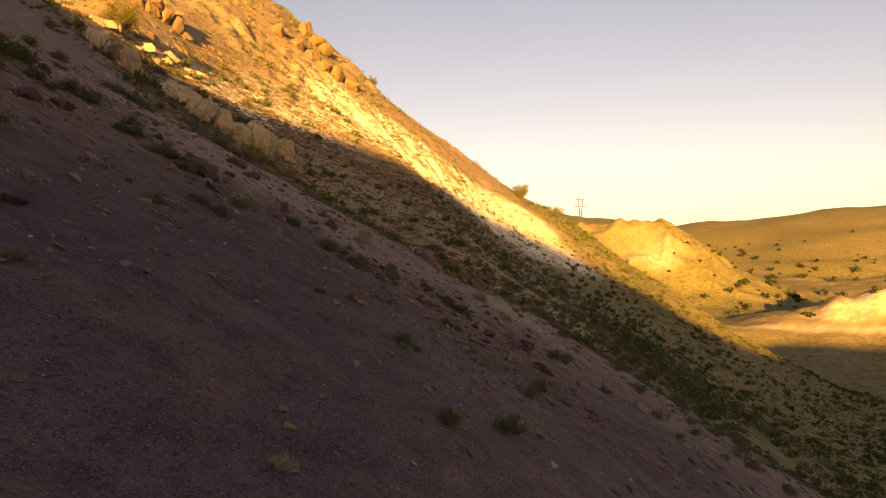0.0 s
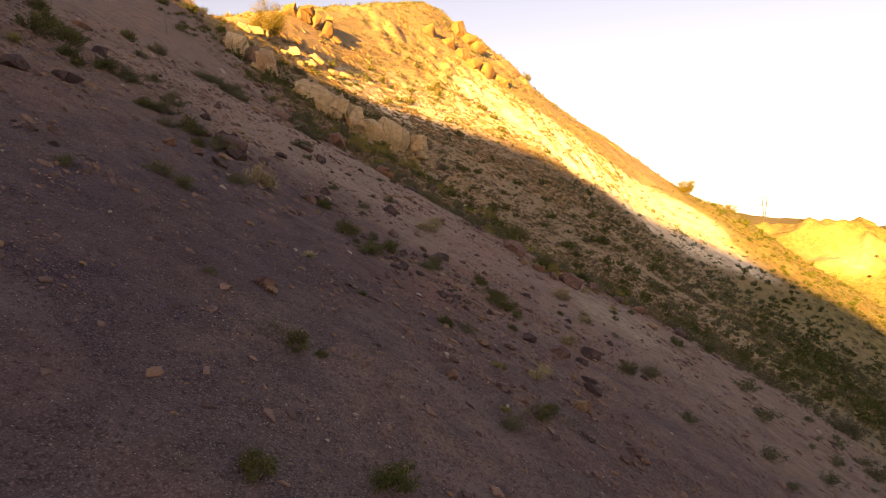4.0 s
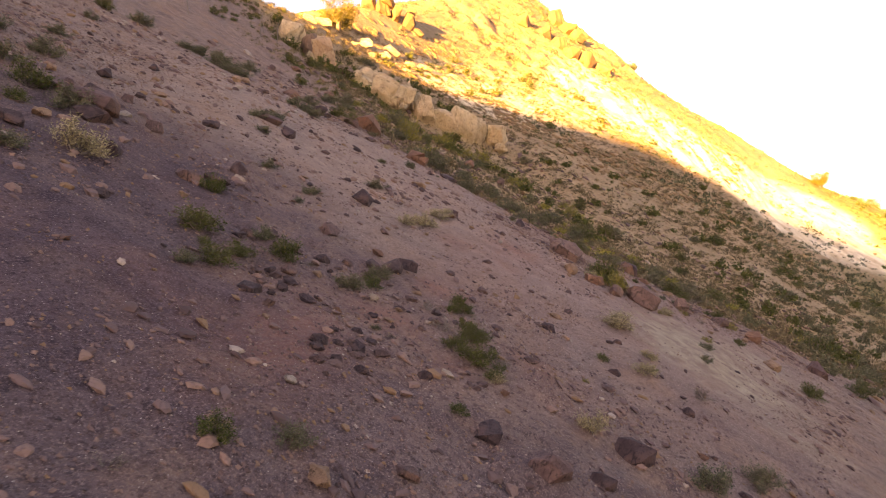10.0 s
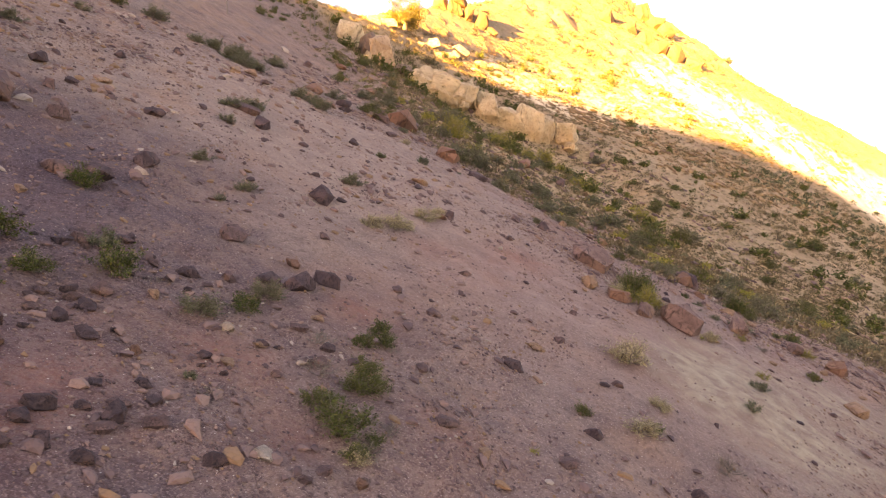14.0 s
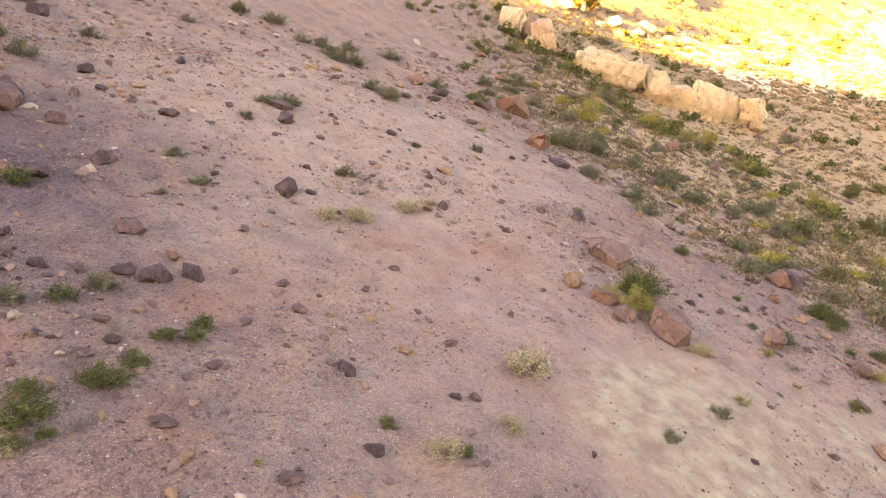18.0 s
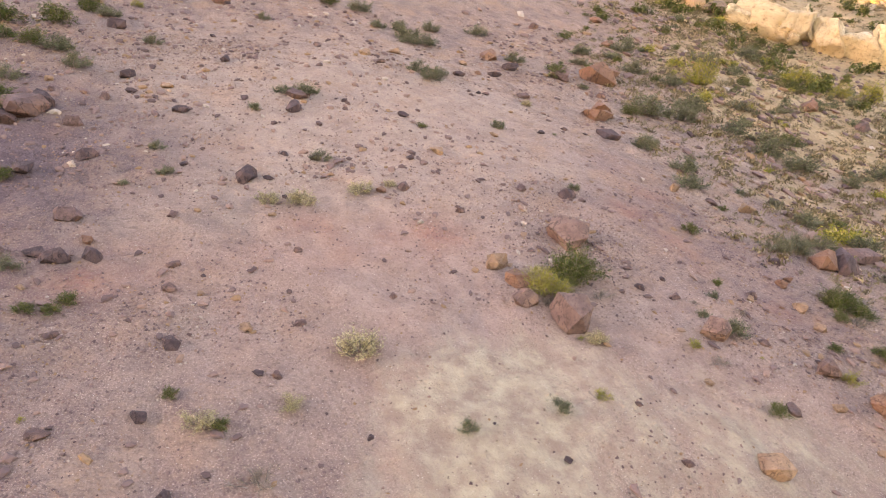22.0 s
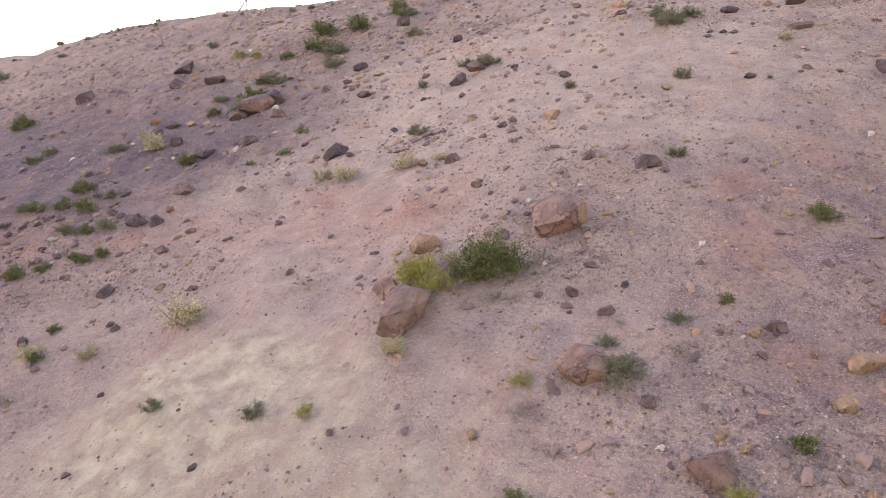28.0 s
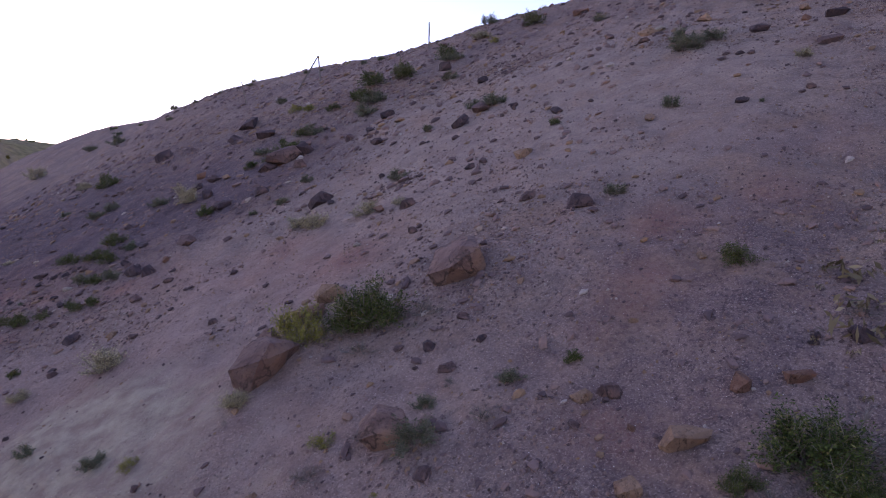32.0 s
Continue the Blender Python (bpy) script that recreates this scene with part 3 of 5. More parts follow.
def rock(kind, words, x, y, width, tall=1.0):
    spin = random.uniform(0, 360)
    data = STONES[kind][random.randrange(8)]
    ob = new("rock" if width < 0.6 else "boulder", data)
    ob.matrix_world = Matrix.Translation((x, y, height(x, y) + 0.11 * width * tall)) @ slope_turn(x, y, spin, 0.8) @ Matrix.Diagonal((width, width, width * tall * random.uniform(0.9, 1.15), 1))
    size = "small" if width < 0.25 else "large" if width > 0.7 else "loose"
    return tagged(ob, f"{size} {words} half sunk in the gravel slope", "rock", f"{kind} rocks on the slope")


def brown_rock(x, y, w):
    rock("brown", "angular purplish brown rock", x, y, w)


def rust_rock(x, y, w):
    rock("rust", "angular rust orange rock", x, y, w)


def dark_rock(x, y, w):
    rock("dark", "dark weathered basalt rock", x, y, w)


def tan_rock(x, y, w):
    rock("tan", "angular tan sandstone rock", x, y, w)


def pale_rock(x, y, w):
    rock("pale", "pale whitish limestone rock", x, y, w)


def rods(a, b, ra, rb, sides=3):
    """Tapered rods from each point of a to each of b, as corners and faces."""
    a, b = np.asarray(a, float), np.asarray(b, float)
    along = b - a
    along /= np.linalg.norm(along, axis=1)[:, None] + 1e-9
    side = np.cross(along, [0.31, 0.47, 0.83])
    side /= np.linalg.norm(side, axis=1)[:, None] + 1e-9
    other = np.cross(along, side)
    turns = np.arange(sides) * 2 * np.pi / sides
    ring = side[:, None] * np.cos(turns)[None, :, None] + other[:, None] * np.sin(turns)[None, :, None]
    v = np.concatenate([a[:, None] + ring * np.reshape(ra, (-1, 1, 1)), b[:, None] + ring * np.reshape(rb, (-1, 1, 1))], 1).reshape(-1, 3)
    k = np.arange(sides)
    one = np.stack([k, (k + 1) % sides, (k + 1) % sides + sides, k + sides], -1)
    return v, (one[None] + (np.arange(len(a)) * 2 * sides)[:, None, None]).reshape(-1, 4)


def blades(at, r, long, wide, up=0.0):
    """A small rhombic leaf at each point, turned at random."""
    n = len(at)
    way = r.normal(size=(n, 3))
    way[:, 2] = way[:, 2] * (1 - up) + up * np.abs(r.normal(size=n)) * 2.2
    way /= np.linalg.norm(way, axis=1)[:, None]
    side = np.cross(way, r.normal(size=(n, 3)))
    side /= np.linalg.norm(side, axis=1)[:, None] + 1e-9
    lo, wi = long * r.uniform(0.6, 1.3, (n, 1)), wide * r.uniform(0.6, 1.3, (n, 1))
    v = np.stack([at - way * lo * 0.5, at + side * wi * 0.5, at + way * lo * 0.5, at - side * wi * 0.5], 1).reshape(-1, 3)
    return v, np.arange(4 * n).reshape(-1, 4)


def bush_shape(seed, limbs, twigs, leaves, tall, open_, long, wide, up=0.2, spread_=1.0):
    """Twigs and leaves of one bush, a metre wide, its foot at the origin."""
    r = np.random.default_rng(seed)
    turn = np.sort(r.uniform(0, 2 * np.pi, limbs))
    lift = r.uniform(0.15, 1.35, limbs)
    way = np.stack([np.cos(turn) * np.cos(lift), np.sin(turn) * np.cos(lift), np.sin(lift) * tall], -1)
    reach = r.uniform(0.55, 1.0, (limbs, 1)) * 0.44 * spread_
    foot = np.stack([r.normal(0, 0.03, limbs), r.normal(0, 0.03, limbs), np.full(limbs, -0.06)], -1)
    knee = foot + way * reach * 0.5 + r.normal(0, 0.02, (limbs, 3))
    tip = foot + way * reach + np.array([0, 0, 0.06]) + r.normal(0, 0.03, (limbs, 3))
    sprout = np.repeat(knee, twigs, 0) + np.repeat(tip - knee, twigs, 0) * r.uniform(0.1, 1.0, (limbs * twigs, 1))
    shoot = np.repeat(way, twigs, 0) * 0.5 + r.normal(0, 0.5, (limbs * twigs, 3)) + np.array([0, 0, 0.45])
    shoot /= np.linalg.norm(shoot, axis=1)[:, None]
    end = sprout + shoot * r.uniform(0.07, 0.25, (limbs * twigs, 1))
    end[:, 2] = np.maximum(end[:, 2], 0.01)
    sets = [rods(foot, knee, 0.014, 0.010), rods(knee, tip, 0.010, 0.006), rods(sprout, end, 0.005, 0.0025)]
    count, vs, fs = 0, [], []
    for v, f in sets:
        vs.append(v), fs.append(f + count)
        count += len(v)
    pick = r.integers(0, len(end), leaves)
    at = sprout[pick] + (end[pick] - sprout[pick]) * r.uniform(0.1, 1.15, (leaves, 1)) + r.normal(0, open_, (leaves, 3))
    at[:, 2] = np.maximum(at[:, 2], 0.005)
    return np.concatenate(vs), np.concatenate(fs), *blades(at, r, long, wide, up)


BUSHES = {}


def bush_kind(kind, leaf, count, *shape, **more):
    made = []
    for n in range(count):
        sv, sf, lv, lf = bush_shape(100 * len(BUSHES) + 7 * n + 3, *shape, **more)
        made.append((raw_mesh("woody_base", sv, sf, WOOD), raw_mesh("foliage", lv, lf, leaf) if len(lf) else None))
    BUSHES[kind] = made


bush_kind("green", GREEN_LEAF, 5, 18, 10, 2400, 0.95, 0.026, 0.058, 0.018)
bush_kind("grey", GREY_LEAF, 5, 18, 10, 2700, 0.82, 0.028, 0.052, 0.016)
bush_kind("olive", OLIVE_LEAF, 3, 18, 6, 1900, 0.90, 0.026, 0.060, 0.013, up=0.5)
bush_kind("dry", STRAW, 4, 20, 9, 2300, 0.80, 0.026, 0.055, 0.012, up=0.4)
bush_kind("dead", STRAW, 3, 13, 12, 60, 0.70, 0.02, 0.05, 0.008)
bush_kind("spreading", GREEN_LEAF, 2, 26, 12, 8500, 0.90, 0.024, 0.036, 0.012)



def bush(kind, words, group, x, y, width, tall=1.0):
    stems, leaves = BUSHES[kind][random.randrange(len(BUSHES[kind]))]
    foot = tagged(new("bush"), words, "bush", group)
    wide = width * random.uniform(1.10, 1.28) * (0.82 if width > 1.1 else 1.0)
    foot.matrix_world = Matrix.Translation((x, y, height(x, y) - 0.01)) @ slope_turn(x, y, random.uniform(0, 360), 0.35) @ Matrix.Diagonal((wide, wide, wide * tall * random.uniform(0.8, 1.1), 1))
    for name, data in (("woody_base", stems), ("foliage", leaves)):
        if data:
            new(name, data).parent = foot
    return foot


def size_word(w):
    return "small" if w < 0.4 else "large" if w > 1.2 else "low"


def green_bush(x, y, w):
    bush("green", f"{size_word(w)} dark green desert bush rooted in gravel", "green bushes on the slope", x, y, w)


def grey_bush(x, y, w):
    bush("grey", f"{size_word(w)} grey green sagebrush growing on the slope", "sagebrush on the slope", x, y, w)


def olive_bush(x, y, w):
    bush("olive", f"{size_word(w)} yellow green rabbitbrush on bare soil", "rabbitbrush on the slope", x, y, w)


def dry_bush(x, y, w):
    bush("dry", f"{size_word(w)} dry straw coloured bush on bare soil", "dry bushes on the slope", x, y, w * 1.3, 0.9)


def dead_bush(x, y, w):
    bush("dead", "leafless grey tangle of dead brush twigs", "dead brush on the slope", x, y, w, 0.7)


def spreading_bush(x, y, w):
    bush("spreading", "wide dark green spreading bush above a dark boulder", "", x, y, w, 1.0)


def part(name, data, parent, m, label=""):
    ob = new(name, data)
    ob.parent = parent
    ob.matrix_basis = m
    return tagged(ob, label)


def block_mesh(seed, material, square=5.0, cuts=9, rough=0.05):
    """A squarish rock block with a rounded top, cut corners, cracks and pits, about one across each way."""
    r = np.random.default_rng(seed)
    d, f = BALLS[5]
    p = d / (np.sum(np.abs(d) ** square, axis=1) ** (1 / square))[:, None]
    way = r.normal(size=(cuts, 3))
    way /= np.linalg.norm(way, axis=1)[:, None]
    for n, depth in zip(way, r.uniform(0.62, 1.05, cuts)):
        over = np.maximum(0, p @ n - depth)
        p = p - over[:, None] * n * 0.92
    p = p * (1 - 0.16 * np.exp(-((noise3(p * np.array([1, 1, 0.3]), 0.9, seed + 9) / 0.04) ** 2)))[:, None]
    tone = noise3(p, 0.8, seed) * 2.0 + noise3(p, 0.33, seed + 1) + 0.5 * noise3(p, 0.14, seed + 2)
    groove = np.exp(-((noise3(p * np.array([1, 1, 0.35]), 0.55, seed + 5) / 0.05) ** 2))
    p = p * (1 + rough * tone - 0.09 * groove)[:, None] * np.array([1, 1, 1 + 0.15 * r.normal()])
    p[:, 0] += 0.2 * r.normal() * p[:, 2]
    return raw_mesh("block", p * 0.5, f, material, True)


BLOCKS = [block_mesh(300 + n, LEDGE, 4.5, 14, 0.09) for n in range(9)]
SLABS = [stone_mesh("block", 360 + n, stuff, corners=15, shape=(1.15, 1.1, 1.1), cuts=5, rough=0.05, square=5.0) for n, stuff in enumerate((LEDGE, SLATE, OCHRE, OCHRE, LEDGE, SLATE))]
RUBBLE = [stone_mesh("block", 380 + n, LEDGE, corners=13, shape=(1.15, 1.1, 1.1), cuts=3, rough=0.06, square=4.0) for n in range(5)]
CRAGS = [stone_mesh("block", 330 + n, CRAG, corners=13, shape=(1.15, 1.1, 1.1), cuts=5, rough=0.07, square=4.5) for n in range(6)]


def outcrop(name, words, data, blocks, level=False):
    """A thing of several rock blocks: x, y, height of the middle over the ground (level: over the world's zero), width, depth, tall, spin and lean each."""
    x0, y0 = blocks[0][0], blocks[0][1]
    base = tagged(new(name), words, "rock outcrop")
    base.location = (x0, y0, height(x0, y0))
    for n, (x, y, lift, w, d, t, spin, lean) in enumerate(blocks):
        m = Matrix.Translation((x - x0, y - y0, (0 if level else height(x, y)) - height(x0, y0) + lift)) @ pose(0, 0, 0, 0, 0, spin) @ pose(0, 0, 0, random.uniform(-6, 6), lean) @ Matrix.Diagonal((w, d, t, 1))
        part("block", data[n % len(data)], base, m)
    return base

# ---- rock outcrops ----
outcrop("rock_ledge", "long pale cream tuff ledge split into rounded blocks", BLOCKS, [
    (-26.1, 67.2, 35.55, 6.6, 2.8, 2.9, 51, 25), (-27.6, 65.5, 36.2, 2.6, 2.2, 1.5, 50, 30), (-24.9, 68.6, 35.35, 2.6, 2.5, 3.6, 54, 20), (-24.5, 69.1, 35.75, 1.2, 1.8, 3.2, 50, -6),
    (-23.5, 70.3, 34.30, 3.2, 2.6, 3.3, 50, 14), (-22.3, 71.8, 33.75, 3.3, 2.6, 3.3, 50, 8), (-21.0, 73.4, 33.40, 2.9, 2.5, 3.8, 52, 0), (-19.95, 74.7, 32.85, 1.7, 2.2, 3.3, 50, 5), (-18.7, 76.2, 32.90, 2.9, 2.5, 3.1, 46, -3),
    (-17.9, 76.0, 31.5, 1.5, 1.3, 1.0, 20, 10), (-24.2, 67.6, 34.3, 0.9, 0.8, 0.6, 70, 10)], True)
outcrop("boulder_pile", "pile of pale grey and tan rock slabs by a fence", SLABS, [
    (-32.8, 62.5, 40.35, 2.5, 2.2, 3.0, 30, 8), (-31.1, 63.2, 39.35, 1.9, 2.0, 2.8, 40, -24), (-30.1, 63.6, 38.95, 2.0, 1.9, 3.3, 40, -24), (-29.6, 63.6, 37.8, 1.4, 1.4, 1.8, 60, -10), (-30.8, 62.8, 38.1, 1.1, 1.1, 1.5, 0, 10), (-28.5, 64.5, 37.1, 2.0, 1.5, 1.3, 30, 6), (-31.8, 61.6, 39.3, 1.2, 1.0, 1.2, 10, 8)], True)
outcrop("rock_crag", "golden lit ochre crag with a dark hollow beside a tree", CRAGS, [
    (-43.6, 98.2, 0.6, 2.4, 2.4, 3.4, 0, 0), (-42.4, 99.8, 0.7, 1.6, 2.0, 3.6, 40, 12), (-41.4, 101.4, 0.4, 1.8, 2.0, 3.2, 70, 14), (-40.2, 102.8, 0.0, 1.6, 1.6, 2.0, 20, 14), (-45.0, 96.8, 0.4, 2.4, 2.2, 2.8, 50, 0), (-43.0, 98.6, 2.0, 2.4, 2.6, 1.5, 30, 10), (-40.9, 99.2, 0.0, 1.2, 1.2, 1.0, 10, 10), (-42.4, 104.6, 0.8, 1.8, 2.0, 3.4, 10, 16), (-41.6, 103.2, 0.4, 1.2, 1.4, 2.6, 60, 8), (-39.2, 98.2, -0.1, 1.0, 1.2, 0.8, 30, 5)])
outcrop("rubble_bank", "bank of broken pale rock below the tree", RUBBLE, [
    (-37.0, 82.4, 0.2, 2.4, 1.6, 1.6, 0, 5), (-35.8, 84.6, 0.1, 2.0, 1.5, 1.3, 30, 5), (-36.0, 87.2, 0.2, 2.6, 1.8, 1.7, 60, 5), (-34.2, 88.6, 0.0, 1.8, 1.6, 1.1, 90, 5), (-33.8, 92.0, 0.0, 2.2, 1.4, 1.1, 15, 5), (-38.8, 76.5, 0.1, 2.2, 1.6, 1.4, 15, 5), (-38.3, 73.2, 0.1, 1.6, 1.3, 1.2, 50, 5), (-36.6, 79.6, 0.0, 1.3, 1.0, 0.9, 10, 5), (-35.2, 80.8, 0.0, 1.6, 1.2, 0.9, 70, 5), (-33.0, 85.6, 0.0, 1.7, 1.0, 0.7, 40, 5)])
outcrop("rock_tooth", "weathered ochre rock tooth standing on the crest", CRAGS, [
    (-35.0, 160.5, 1.2, 4.0, 4.0, 5.2, 0, 0), (-33.0, 161.5, 0.6, 4.6, 3.6, 3.4, 30, 5), (-31.0, 160.5, 0.3, 4.4, 4.0, 3.0, 70, 5)])
outcrop("rock_band", "band of ochre crags below the crest", CRAGS, [
    (-30.5, 146.0, 0.5, 4.0, 3.0, 4.0, 0, 5), (-28.0, 144.5, 0.4, 3.4, 3.0, 3.6, 40, 5), (-25.4, 146.5, 0.4, 3.8, 3.0, 4.2, 80, -5), (-22.8, 150.0, 0.4, 3.6, 3.0, 3.4, 10, 5), (-33.8, 147.0, 0.4, 3.4, 3.0, 3.2, 60, -5), (-37.0, 143.0, 0.4, 3.0, 3.0, 3.4, 20, 5)])


# ---- scatter over the slopes ----
def scatter(count, x0, x1, y0, y1, keep, seed):
    r = np.random.default_rng(seed)
    xy = r.uniform((x0, y0), (x1, y1), (count * 4, 2))
    chosen = xy[[bool(k) for k in keep(xy[:, 0], xy[:, 1], r.uniform(size=len(xy)))]]
    return chosen[:count], r


def heap(name, data_v, data_f, at, r, sizes, sink, material, words, category, smooth=False, lie=0.0):
    """Very many like pieces over the ground as one mesh of loose islands."""
    n, k = len(at), len(data_v)
    pick = r.integers(0, k, n)
    z = surface(at[:, 0], at[:, 1])
    turn = r.uniform(0, 2 * np.pi, n)
    c, s = np.cos(turn)[:, None], np.sin(turn)[:, None]
    vs = np.stack([data_v[i] for i in pick]) * sizes[:, None, None]
    x, y = vs[:, :, 0] * c - vs[:, :, 1] * s, vs[:, :, 0] * s + vs[:, :, 1] * c
    e = 0.3
    fall_x = (surface(at[:, 0] + e, at[:, 1]) - surface(at[:, 0] - e, at[:, 1])) * lie / (2 * e)
    fall_y = (surface(at[:, 0], at[:, 1] + e) - surface(at[:, 0], at[:, 1] - e)) * lie / (2 * e)
    v = np.stack([x + at[:, :1], y + at[:, 1:], vs[:, :, 2] + (z + sink * sizes)[:, None] + x * fall_x[:, None] + y * fall_y[:, None]], -1)
    f = data_f[None] + (np.arange(n) * data_v[0].shape[0])[:, None, None]
    ob = new(name, raw_mesh(name, v.reshape(-1, 3), f.reshape(-1, data_f.shape[1]), material, smooth))
    return tagged(ob, words, category, "", "stuff")


def island_stone():
    m = Nodes("loose_pebbles", 0.9, 0.25)
    which = m.info("ShaderNodeNewGeometry", "Random Per Island")
    tint = m.mix(m.range(which, 0, 0.40), (0.082, 0.050, 0.048), (0.172, 0.110, 0.098))
    tint = m.mix(m.range(which, 0.45, 0.75), tint, (0.245, 0.150, 0.118))
    tint = m.mix(m.range(which, 0.84, 0.87), tint, (0.240, 0.140, 0.080))
    tint = m.mix(m.range(which, 0.965, 0.97), tint, (0.36, 0.29, 0.235))
    tint = m.mix(m.range(m.noise(30, 4), 0.5, 0.75, 0, 0.5), tint, (0.06, 0.045, 0.042))
    return m.done(tint)


PEBBLE = island_stone()
pebble_shapes = [stone_shape(1, 500 + n, planes=6, rough=0.0, shape=(1.15, 0.75, 0.50)) for n in range(12)]
OCTA = np.array([[1, 0, 0], [-1, 0, 0], [0, 1, 0], [0, -1, 0], [0, 0, 1], [0, 0, -1]], float)
OCTA_FACES = np.array([[0, 2, 4], [2, 1, 4], [1, 3, 4], [3, 0, 4], [2, 0, 5], [1, 2, 5], [3, 1, 5], [0, 3, 5]])
chip_shapes = []
for n in range(12):
    cr = np.random.default_rng(520 + n)
    chip_shapes.append(((OCTA * cr.uniform(0.6, 1.2, (6, 1)) + cr.normal(0, 0.16, (6, 3))) * np.array([0.5, 0.42, 0.28]), OCTA_FACES))


def on_gravel(x, y, u):
    bare = 1 - np.clip(2.0 * soils(x, y)[1], 0, 0.85)
    patch = 0.10 + 1.5 * np.maximum(0, fractal(x, y, 2.6, 4, 81)) + 0.8 * np.maximum(0, fractal(x, y, 0.9, 2, 82))
    dark, light, wine = tones(x, y)
    return (u < patch * bare * (1 - 0.60 * light) * (1 - 0.62 * dark) * (1 - 0.85 * dust(x, y))) & (y < gravel_edge(x) + 8)


at, r = scatter(11000, -21, 7, 7, 52, on_gravel, 1)
heap("pebbles", [v for v, f in pebble_shapes], pebble_shapes[0][1], at, r, 0.045 + 0.16 * r.uniform(size=len(at)) ** 3, 0.16, PEBBLE, "loose purplish and rust pebbles strewn over gravel", "pebbles", lie=0.85)
at, r = scatter(95000, -14, 7, 10, 44, on_gravel, 2)
heap("gravel_chips", [v for v, f in chip_shapes], chip_shapes[0][1], at, r, 0.016 + 0.06 * r.uniform(size=len(at)) ** 3, 0.15, PEBBLE, "fine brown and pale stone chips over the soil", "gravel", lie=0.85)

nests, r = scatter(46, -19, 6, 9, 46, on_gravel, 3)
loose = np.concatenate([nests + r.normal(0, 0.32, nests.shape) * k for k in (0, 1, 1.5, 2.2)])
for n, (x, y) in enumerate(loose):
    rock(("brown", "dark", "brown", "rust", "brown", "brown", "tan")[n % 7], ("angular purplish brown rock", "dark weathered basalt rock", "angular purplish brown rock", "angular rust orange rock", "angular purplish brown rock", "angular purplish brown rock", "angular tan sandstone rock")[n % 7], float(x), float(y), (0.14 if n < 46 else 0.08) + 0.22 * float(r.uniform()) ** 2)


nests, r = scatter(14, -4.5, 1.0, 19.5, 24.0, lambda x, y, u: u < 0.5, 20)
for n, (x, y) in enumerate(np.concatenate([nests, nests + r.normal(0, 0.25, nests.shape), nests + r.normal(0, 0.4, nests.shape)])):
    rock("dark" if n % 3 else "brown", "dark weathered basalt rock" if n % 3 else "angular purplish brown rock", float(x), float(y), 0.09 + 0.2 * float(r.uniform()) ** 2)
at, r = scatter(4200, -22, -4, 2, 34, lambda x, y, u: u < 0.12 + 1.6 * np.maximum(0, fractal(x, y, 2.2, 4, 84)), 18)
heap("crest_stones", [v * np.array([1.0, 1.0, 1.25]) for v, f in pebble_shapes], pebble_shapes[0][1], at, r, 0.06 + 0.24 * r.uniform(size=len(at)) ** 4, 0.10, PEBBLE, "dark broken stones strewn over the upper slope", "rocks", lie=0.85)
for n in range(26):
    y = -9 + 1.35 * n + random.uniform(-0.6, 0.6)
    bush(("grey", "olive", "grey", "green")[n % 4], "small ragged bush on the skyline of the crest", "bushes along the crest", -20.6 - 0.5 * max(0.0, y - 20) + random.uniform(-0.9, 0.9), y, random.uniform(0.22, 0.55))


def on_tan(x, y, u):
    strip = np.exp(-(((y - gravel_edge(x) - 6) / 8) ** 2))
    return (u < 0.25 + 0.75 * strip + 0.25 * fractal(x, y, 9, 3, 91)) & (y > gravel_edge(x) + 1) & (x > -24 - 0.5 * np.maximum(y - 26, 0))


thicket_shapes = [bush_shape(940 + n, 14, 6, 800, 0.85, 0.035, 0.075, 0.028)[2:] for n in range(6)]
at, r = scatter(110, -26, 12, 38, 64, on_tan, 4)
heap("sagebrush", [v for v, f in thicket_shapes], thicket_shapes[0][1], at, r, 0.5 + 1.1 * r.uniform(size=len(at)) ** 2, 0.0, GREY_LEAF, "rounded grey green bushes among dry grass on tan slope", "bushes", True)
at, r = scatter(120, -38, -14, 40, 68, lambda x, y, u: (u < 0.6 + 0.8 * fractal(x, y, 5, 3, 90)) & (y > gravel_edge(x) - 4), 23)
heap("ledge_brush", [v for v, f in thicket_shapes], thicket_shapes[0][1], at, r, 0.5 + 1.1 * r.uniform(size=len(at)) ** 2, 0.0, GREEN_LEAF, "low dark green bushes among broken rock below the ledge", "bushes", True)
at, r = scatter(60, -30, 10, 40, 66, on_tan, 24)
heap("rabbitbrush", [v for v, f in thicket_shapes], thicket_shapes[0][1], at, r, 0.5 + 0.9 * r.uniform(size=len(at)) ** 2, 0.0, OLIVE_LEAF, "yellow green bushes dotted over the tan slope", "bushes", True)
mound_shapes = [bush_shape(900 + n, 9, 4, 260, 0.85, 0.045, 0.13, 0.06)[2:] for n in range(5)]
at, r = scatter(520, -36, 44, 58, 126, on_tan, 14)
heap("slope_bushes", [v for v, f in mound_shapes], mound_shapes[0][1], at, r, 0.6 + 1.5 * r.uniform(size=len(at)) ** 2, 0.0, GREEN_LEAF, "dark rounded bushes dotted over the shaded tan slope", "bushes", True)

